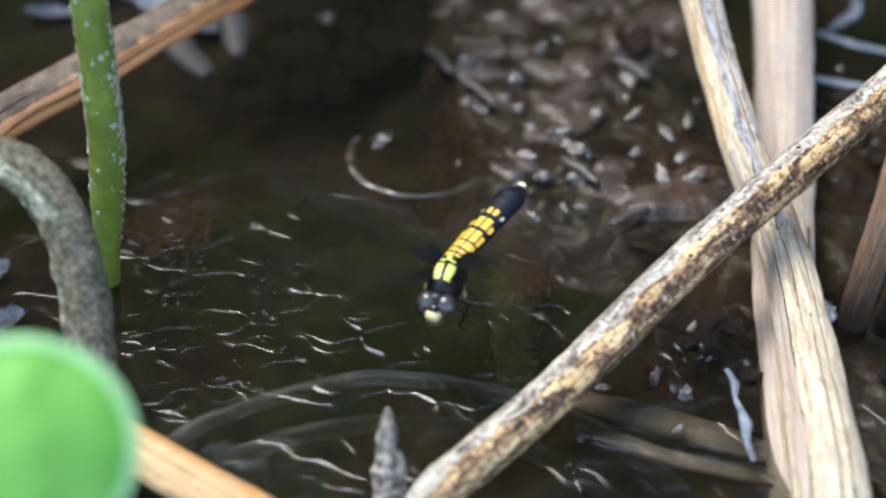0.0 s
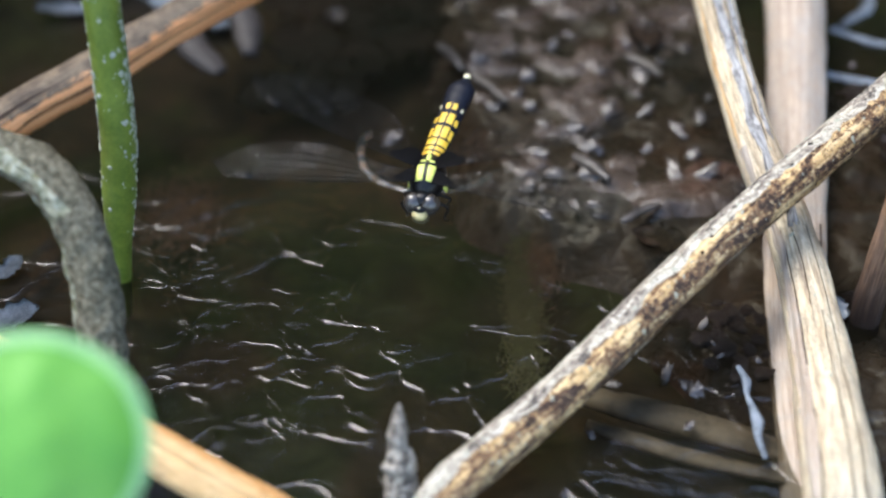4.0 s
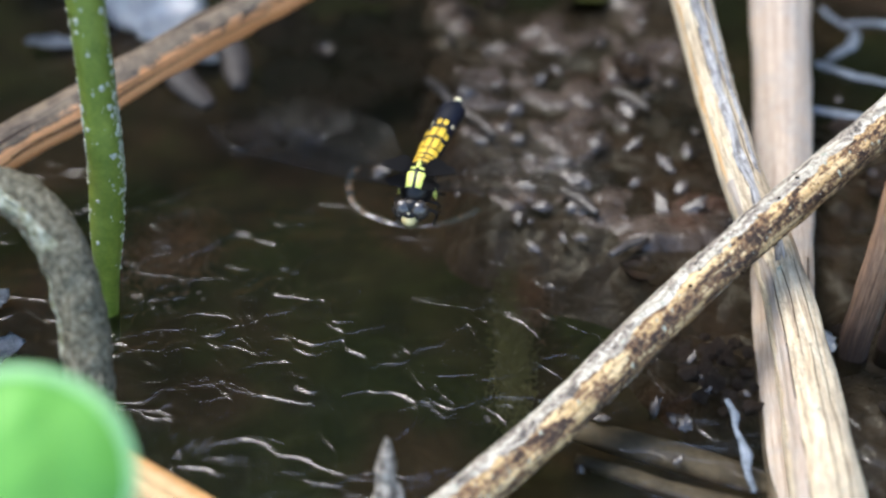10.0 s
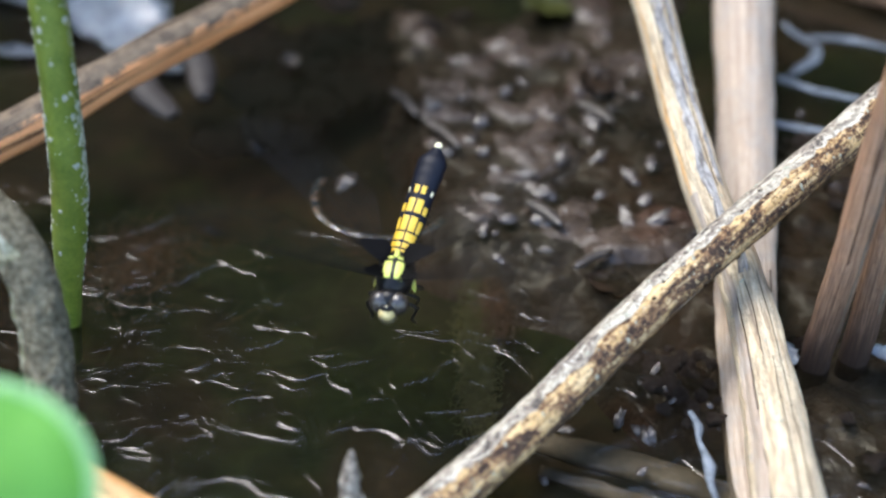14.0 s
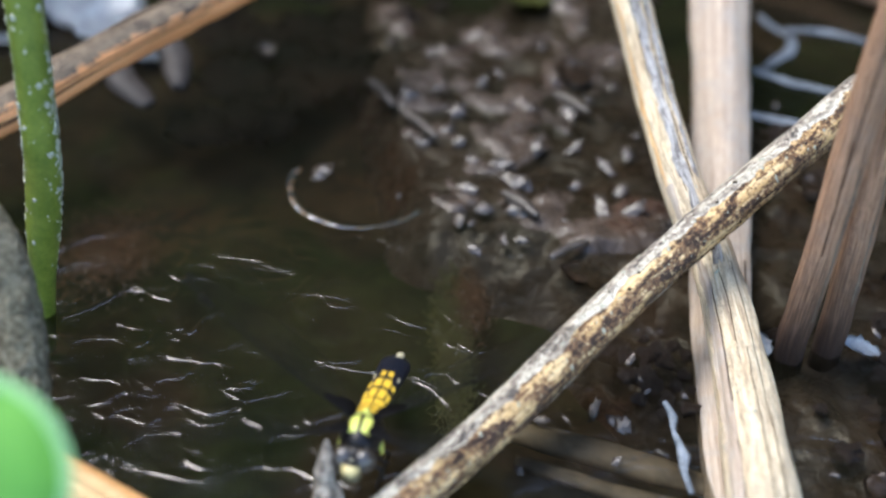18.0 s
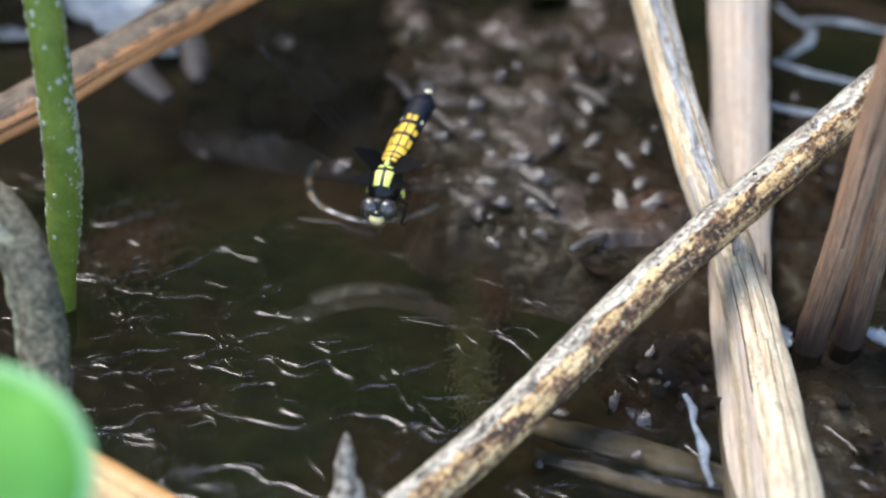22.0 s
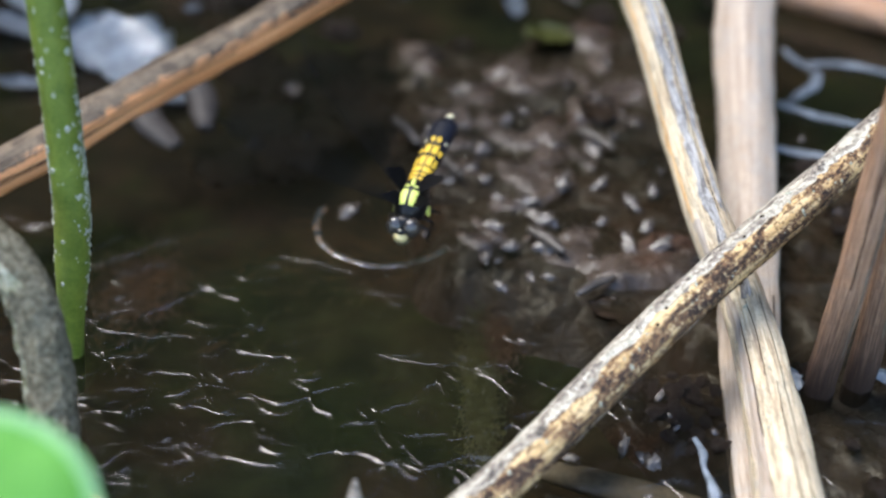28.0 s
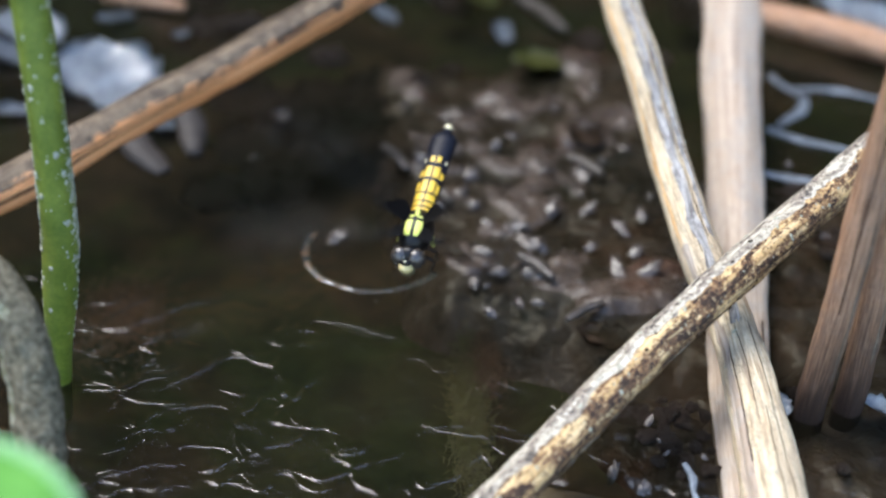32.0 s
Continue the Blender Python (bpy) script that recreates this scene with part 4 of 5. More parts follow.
flake("floating_scrap", "bluish white flake in place of sky reflected in the water", "scrap", (0.0690, -0.0290, 0.0015), 0.0018, M_SKY_SHEEN, (20, 0, 20), 0.3, 1.4, 15)
shred = tagged(root("pale_bluish_piece", (0.0487, -0.0520, 0.0030)), "bleached bluish shred hanging beside the reed", "shred")
for k, (pts, radii) in enumerate(((((0.0478, -0.0462, 0.0040), (0.0487, -0.0492, 0.0036), (0.0485, -0.0520, 0.0031), (0.0489, -0.0545, 0.0029)), (0.0004, 0.0009, 0.0004, 0.0007)),
                                  (((0.0489, -0.0540, 0.0030), (0.0492, -0.0575, 0.0028), (0.0488, -0.0610, 0.0025), (0.0492, -0.0650, 0.0020)), (0.0005, 0.0010, 0.0006, 0.0005)))):
    bm = tube(pts, radii, 10, 14, 0.5, 0, 0, 0.5, 51 + k, grain=1.6)
    bmesh.ops.translate(bm, verts=bm.verts, vec=-Vector((0.0487, -0.0520, 0.0030)))
    part("strand", bm, M_BLADE, shred)


def tuft(name, label, category, place, spread, lean, count, material, seed):
    """A soft cloud of fine short threads that hang in the water; lean: the way most of them run."""
    rng = random.Random(seed)
    bm = bmesh.new()
    for _ in range(count):
        a = Vector((rng.gauss(0, spread[0]), rng.gauss(0, spread[1]), rng.gauss(0, 0.0010)))
        way = Vector(lean) * rng.uniform(0.3, 1.0) + Vector((rng.gauss(0, 0.0012), rng.gauss(0, 0.0012), rng.gauss(0, 0.0004)))
        w = rng.uniform(0.00005, 0.00013)
        side = Vector((-way.y, way.x, 0)).normalized() * w
        p, q, r = (bm.verts.new(v) for v in (a - way / 2, a + side, a + way / 2))
        bm.faces.new((p, q, r, bm.verts.new(a - side)))
    ob = tagged(part(name, bm, material), label, category)
    ob.location = place
    return ob


tuft("water_weed", "olive yellow cloud of fine weed under the water", "weed", (0.0130, -0.0215, -0.0064), (0.0017, 0.0105), (0, 0.0012, 0), 5200, M_ALGA, 6)
tuft("root_tuft", "rusty brown cloud of rootlets under the water", "roots", (0.0168, -0.0095, -0.0054), (0.0018, 0.0045), (0, 0.002, 0), 1000, M_RUST, 5)
tuft("root_tuft", "rusty brown cloud of rootlets under the water", "roots", (-0.0570, 0.0085, -0.0062), (0.0046, 0.0062), (0, 0.001, 0), 2400, M_RUST, 4)
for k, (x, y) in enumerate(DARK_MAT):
    flake("rotten_leaf", "black flake sunk to darken the far water", "leaf", (x, y, -0.0030), 0.0085, M_DARKEN, (3, 2, 47 * k), 0.10, 1.4, 60 + k)
flake("pebble_husk", "small beige seed husk on dark mud", "husk", (-0.0291, 0.0780, 0.001), 0.0024, M_STICK, (12, 0, 20), 0.5, 1.1, 8)
flake("olive_leaf", "olive green leaf tip on the far mud", "leaf", (0.0222, 0.1460, 0.004), 0.0060, M_ALGA, (20, 0, 60), 0.2, 1.3, 9)
flake("olive_leaf", "dull olive leaf on the far mud", "leaf", (0.0370, 0.1060, 0.002), 0.0060, M_ALGA, (8, 0, 100), 0.2, 1.3, 10)
for k, (x, y, s, r) in enumerate(((0.0403, -0.0069, 0.0040, 70), (0.045, 0.068, 0.004, 10),
                                  (0.096, 0.020, 0.006, 30), (0.105, -0.010, 0.005, 80), (0.090, -0.050, 0.005, 160), (0.083, -0.066, 0.005, 15))):
    flake("sodden_leaf", "curled sodden brown leaf stuck in wet mud", "leaf", (x, y, max(bank_height(x, y), -0.001) + 0.0006), s, M_LITTER, (5, 4, r), 0.12, 1.5, 40 + k)


SPECK = mesh_of(blob(1, 1, 0.5, 8, 5, 0.4, 2), "floating_speck", M_STICK)
rng = random.Random(77)
for k in range(14):
    ob = new("floating_speck", SPECK)
    d = rng.uniform(0.00012, 0.00030)
    ob.matrix_basis = Matrix.LocRotScale((rng.uniform(-0.055, 0.035), rng.uniform(-0.068, 0.05), 0.0002), Euler((0, 0, rng.uniform(0, 6))), (d * rng.uniform(1, 2.2), d, d))
    tagged(ob, "tiny pale speck floating on the water", "speck", "floating specks")


def crest(radius, spread, width, height):
    """A low wave of water along an arc round the origin, facing +y."""
    bm = bmesh.new()
    rows = []
    n, m = int(30 + spread / 2), 12
    for j in range(n + 1):
        a = radians(90 - spread / 2 + spread * j / n)
        fade = max(math.sin(math.pi * j / n), 0.0) * max(0.55 + 1.4 * noise.noise(Vector((j * 0.14, radius * 900, 3))), 0.0)
        wob = 1 + 0.020 * noise.noise(Vector((j * 0.12, radius * 300, 0)))
        rows.append([])
        for i in range(m + 1):
            s = i / m * 2 - 1
            r = radius * wob + s * width * 0.5
            z = height * fade * math.cos(s * math.pi / 2) ** 2 - 0.00018 * (1 - min(fade, 1.0)) - 0.00006 * s * s
            rows[-1].append(bm.verts.new((r * math.cos(a), r * math.sin(a), z)))
    for a, b in zip(rows, rows[1:]):
        for i in range(m):
            bm.faces.new((a[i], b[i], b[i + 1], a[i + 1]))
    return bm


dome = tagged(part("ripple_ring", crest(0.0150, 170, 0.0014, 0.00010), M_RIPPLE), "faint round ripple over the mud edge", "ripple")
dome.matrix_basis = pose(-0.0050, 0.0225, 0.0003, 0, 0, 150)
# two dips of the tail send out rings: place, start, speed; each ring has the radius that it reaches half way
RINGS = []
for x, y, start, speed, wide, far in ((-0.0080, -0.0640, -0.95, 0.0205, 118, 0.040), (-0.0060, -0.0640, 19.05, 0.0290, 96, 0.050)):
    for k in range(7):
        lag = k * 0.0056 + 0.0008 * math.sin(2.4 * k)
        radius = 0.052 - lag
        ring = tagged(part("ripple_ring", crest(radius, wide - 3 * k, 0.0040 + 0.0004 * (k % 3), 0.000058 - 0.000003 * k), M_RIPPLE), "curved ripple spreading over the pond", "ripple", "spreading ripples")
        RINGS.append((ring, x, y, start, speed, lag, radius, far))


# ---------------------------------------------------------------- dragonfly
def dragonfly():
    """In its own space: the waist at the origin, the head along +y, the back up."""
    fly = tagged(root("dragonfly"), "small black and yellow dragonfly hovering over the water", "dragonfly")

    thorax = part("thorax", blob(0.0034, 0.0050, 0.0034, 24, 16), M_BLACK, fly)
    thorax.location = (0, 0.0032, -0.0008)

    def shell(name, material, label, rx, ry, rz, x0, x1, y0, y1, lift, parent, centre):
        """A patch that lies on an ellipsoid's back."""
        bm = bmesh.new()
        n, m = 8, 10
        rows = []
        for j in range(m + 1):
            y = y0 + (y1 - y0) * j / m
            narrow = 1 - 0.05 * abs(2 * j / m - 1) ** 6
            rows.append([])
            for i in range(n + 1):
                mid, half = (x0 + x1) / 2, (x1 - x0) / 2 * narrow
                x = mid + half * (2 * i / n - 1)
                z = math.sqrt(max(1 - (x / rx) ** 2 - (y / ry) ** 2, 0.02)) * rz
                out = Vector((x / rx ** 2, y / ry ** 2, z / rz ** 2)).normalized()
                edge = min(i, n - i, j, m - j)
                rows[-1].append(bm.verts.new(Vector((x, y, z)) + out * (lift if edge else lift * 0.3)))
        for a, b in zip(rows, rows[1:]):
            for i in range(n):
                bm.faces.new((a[i], a[i + 1], b[i + 1], b[i]))
        ob = part(name, bm, material, parent, label)
        ob.location = centre
        return ob

    for s in (-1, 1):
        lo, hi = sorted((s * 0.00032, s * 0.0017))
        shell("thorax_stripe", M_LEMON, "lemon-yellow stripe", 0.0034, 0.0050, 0.0034, lo, hi, -0.0002, 0.0030, 0.00016, fly, (0, 0.0032, -0.0008))
        lo, hi = sorted((s * 0.0003, s * 0.0013))
        shell("shoulder_mark", M_LEMON, "lemon-yellow mark", 0.0034, 0.0050, 0.0034, lo, hi, -0.0013, -0.0008, 0.00016, fly, (0, 0.0032, -0.0008))
        flank = part("flank_stripe", blob(0.0002, 0.0011, 0.0019, 10, 8), M_LEMON, fly, "lemon-yellow stripe")
        flank.matrix_basis = pose(s * 0.0032, 0.0038, -0.0014, 20, s * -14, 0)
    waist = part("waist", blob(0.00055, 0.0012, 0.0005, 14, 8), M_LEMON, fly, "pale yellow waist")
    waist.location = (0, 0.0012, 0.0021)
    neck = part("neck", blob(0.0011, 0.0012, 0.0011, 12, 8), M_BLACK, fly)
    neck.location = (0, 0.0074, -0.0008)
    head = part("head", blob(0.0026, 0.0018, 0.0020, 20, 14), M_BLACK, fly)
    head.location = (0, 0.0087, -0.0010)
    for s in (-1, 1):
        eye = part("eye", blob(0.00195, 0.0019, 0.0021, 24, 16), M_EYE, head, "glossy grey-brown eye")
        eye.matrix_basis = pose(s * 0.00145, 0.0005, -0.0001, 0, s * 24, s * -18)
    brow = part("brow", blob(0.0012, 0.0006, 0.0006, 14, 8), M_BLACK, head, "black brow")
    brow.location = (0, 0.0023, 0.0006)
    face = part("face", blob(0.00145, 0.0012, 0.00105, 20, 12), M_FACE, head, "pale cream face")
    face.location = (0, 0.0025, -0.0006)
    jaw = part("jaw", blob(0.0016, 0.0013, 0.0011, 16, 10), M_JAW, head, "dark olive jaw")
    jaw.location = (0, 0.0020, -0.0020)
    crown = part("crown", blob(0.00022, 0.00020, 0.00020, 10, 6), M_CREAM, head, "cream spot between the eyes")
    crown.location = (0, 0.0024, 0.0011)

    # abdomen: broad, flattened, ten rings
    LEN = 0.0212

    def half(u):
        return 0.0019 + 0.0002 * soft(0.0, 0.06, u) + 0.0003 * soft(0.05, 0.40, u) + 0.0003 * soft(0.55, 0.82, u) - 0.0019 * soft(0.83, 1.0, u) ** 1.5

    bm = bmesh.new()
    rings = []
    for j in range(45):
        u = j / 44
        w = half(u) * (1 - 0.03 * (abs((u * 10) % 1 - 0.5) > 0.42))
        rings.append([bm.verts.new((w * math.cos(a), -u * LEN, 0.62 * w * math.sin(a))) for a in (2 * math.pi * k / 24 for k in range(24))])
    for a, b in zip(rings, rings[1:]):
        for k in range(24):
            bm.faces.new((a[k], b[k], b[(k + 1) % 24], a[(k + 1) % 24]))
    bm.faces.new(rings[0])
    bm.faces.new(rings[-1][::-1])
    abdomen = part("abdomen", bm, M_BLUEBLACK, fly, "broad blue-black abdomen with yellow panels")

    def panel(u0, u1, a0, a1, material=M_YELLOW, name="yellow_panel", bow=0.018):
        """A plate on the back between two angles; its ends bow towards the tail."""
        bm = bmesh.new()
        n, m = 8, 6
        rows = []
        for j in range(m + 1):
            rows.append([])
            for i in range(n + 1):
                a = radians(a0 + (a1 - a0) * i / n)
                u = u0 + (u1 - u0) * j / m + bow * (math.sin(a) - 0.5)
                w = half(u) + (0.00007 if min(i, n - i, j, m - j) else 0.00002)
                rows[-1].append(bm.verts.new((w * math.cos(a), -u * LEN, 0.62 * w * math.sin(a))))
        for a, b in zip(rows, rows[1:]):
            for i in range(n):
                bm.faces.new((a[i], b[i], b[i + 1], a[i + 1]))
        return part(name, bm, material, abdomen)

    for u0, u1 in ((0.010, 0.055), (0.072, 0.114), (0.132, 0.202)):       # narrow rings behind the waist
        for a0, a1 in ((24, 86.5), (93.5, 156)):
            panel(u0, u1, a0, a1)
    for u0, u1, cut in ((0.222, 0.350, 0.025), (0.386, 0.506, 0.050)):      # the two long plates, each in four fields
        for a0, a1 in ((55, 86), (94, 125)):
            panel(u0, u1, a0, a1, bow=0.010)
        for a0, a1 in ((20, 47), (133, 160)):
            panel(u0, u1 - cut, a0, a1, bow=0.010)
    for a0, a1 in ((64, 85), (95, 116)):
        panel(0.560, 0.628, a0, a1, bow=0.0)
    for a0, a1 in ((22, 38), (142, 158)):
        panel(0.560, 0.600, a0, a1, M_CREAM, "cream_dot", 0.0)
    tip = part("tail_tip", blob(0.0008, 0.0008, 0.0005, 12, 8), M_CREAM, abdomen, "cream tail tip")
    tip.location = (0, -LEN - 0.0003, 0.0001)
    for s in (-1, 1):
        cercus = part("cercus", blob(0.00018, 0.0008, 0.00018, 8, 6), M_BLACK, abdomen)
        cercus.location = (s * 0.0004, -LEN - 0.0010, 0)

    # legs, folded under the thorax
    for s in (-1, 1):
        for y, bend in ((0.0068, 0.3), (0.0050, 0.0), (0.0030, -0.5)):
            pts = [(s * 0.0012, y, -0.0030), (s * 0.0042, y + 0.0012 * bend, -0.0040), (s * 0.0034, y + 0.004 * bend - 0.0008, -0.0072), (s * 0.0040, y + 0.005 * bend - 0.002, -0.0090)]
            part("leg", tube(pts, [0.00028, 0.00026, 0.0002, 0.00012], 4, 8), M_BLACK, fly)

    wings = []
    for s in (-1, 1):
        for which, y, length, chord in (("forewing", 0.0054, 0.0370, 0.0078), ("hindwing", 0.0024, 0.0355, 0.0100)):
            def edge(u, front):
                if front:
                    return 0.0012 + 0.0006 * math.sin(u * math.pi)
                grow = soft(0.0, 0.30 if which == "hindwing" else 0.55, u)
                return 0.0012 - (0.0022 + (chord - 0.0022) * grow) * math.sqrt(max(1 - max((u - 0.55) / 0.47, 0) ** 2.2, 0.0))
            bm = bmesh.new()
            rows = []
            for j in range(29):
                u = j / 28
                f, b = edge(u, True), edge(u, False)
                if u > 0.9:
                    f -= 0.0030 * ((u - 0.9) / 0.1) ** 2
                    b = min(b, f - 0.0002)
                rows.append([bm.verts.new((s * u * length, f + (b - f) * i / 8, 0.00012 * math.sin(i * 3.1))) for i in range(9)])
            for a, b in zip(rows, rows[1:]):
                for i in range(8):
                    bm.faces.new((a[i], b[i], b[i + 1], a[i + 1]))
            wing = part(which, bm, M_WING, fly, "clear glassy wing with dark veins")
            for v, (i0, i1, w) in enumerate(((0, 0, 0.00011), (1, 1, 0.00008), (2, 3, 0.00007), (3, 5, 0.00006), (4, 7, 0.00005), (8, 8, 0.00004))):
                def on(u):
                    f, b = edge(u, True), edge(u, False)
                    if u > 0.9:
                        f -= 0.0030 * ((u - 0.9) / 0.1) ** 2
                        b = min(b, f - 0.0002)
                    k = (i0 + (i1 - i0) * u) / 8
                    return (s * u * length, f + (b - f) * k, 0.00005)
                part("vein", tube([on(u / 7) for u in range(8)], [w * 1.2] * 5 + [w * 0.8] * 3, 3, 5), M_SOOT, wing)
            mark = bmesh.new()
            bmesh.ops.create_cube(mark, size=1.0)
            bmesh.ops.scale(mark, vec=(0.0030, 0.0008, 0.00014), verts=mark.verts)
            bmesh.ops.bevel(mark, geom=mark.edges[:], offset=0.00005, segments=1, affect="EDGES")
            spot = part("wing_spot", mark, M_BLACK, wing, "dark wing spot")
            spot.location = (s * length * 0.83, 0.0011, 0.0)
            base = bmesh.new()
            if which == "hindwing":
                loop = [(0, 0.0013), (0.0030, 0.0014), (0.0056, 0.0011), (0.0052, -0.0002), (0.0040, -0.0010), (0.0034, -0.0022), (0.0021, -0.0030), (0.0010, -0.0026), (0, -0.0014)]
            else:
                loop = [(0, 0.0012), (0.0028, 0.0012), (0.0042, 0.0006), (0.0026, -0.0004), (0.0012, -0.0014), (0, -0.0012)]
            base.faces.new([base.verts.new((s * x, yy, 0.0001)) for x, yy in loop])
            bmesh.ops.solidify(base, geom=base.faces[:], thickness=0.0002)
            part("wing_base", base, M_SOOT, wing, "black wing base", False)
            wings.append((wing, s, which, y))
    return fly, abdomen, wings


fly, abdomen, wings = dragonfly()

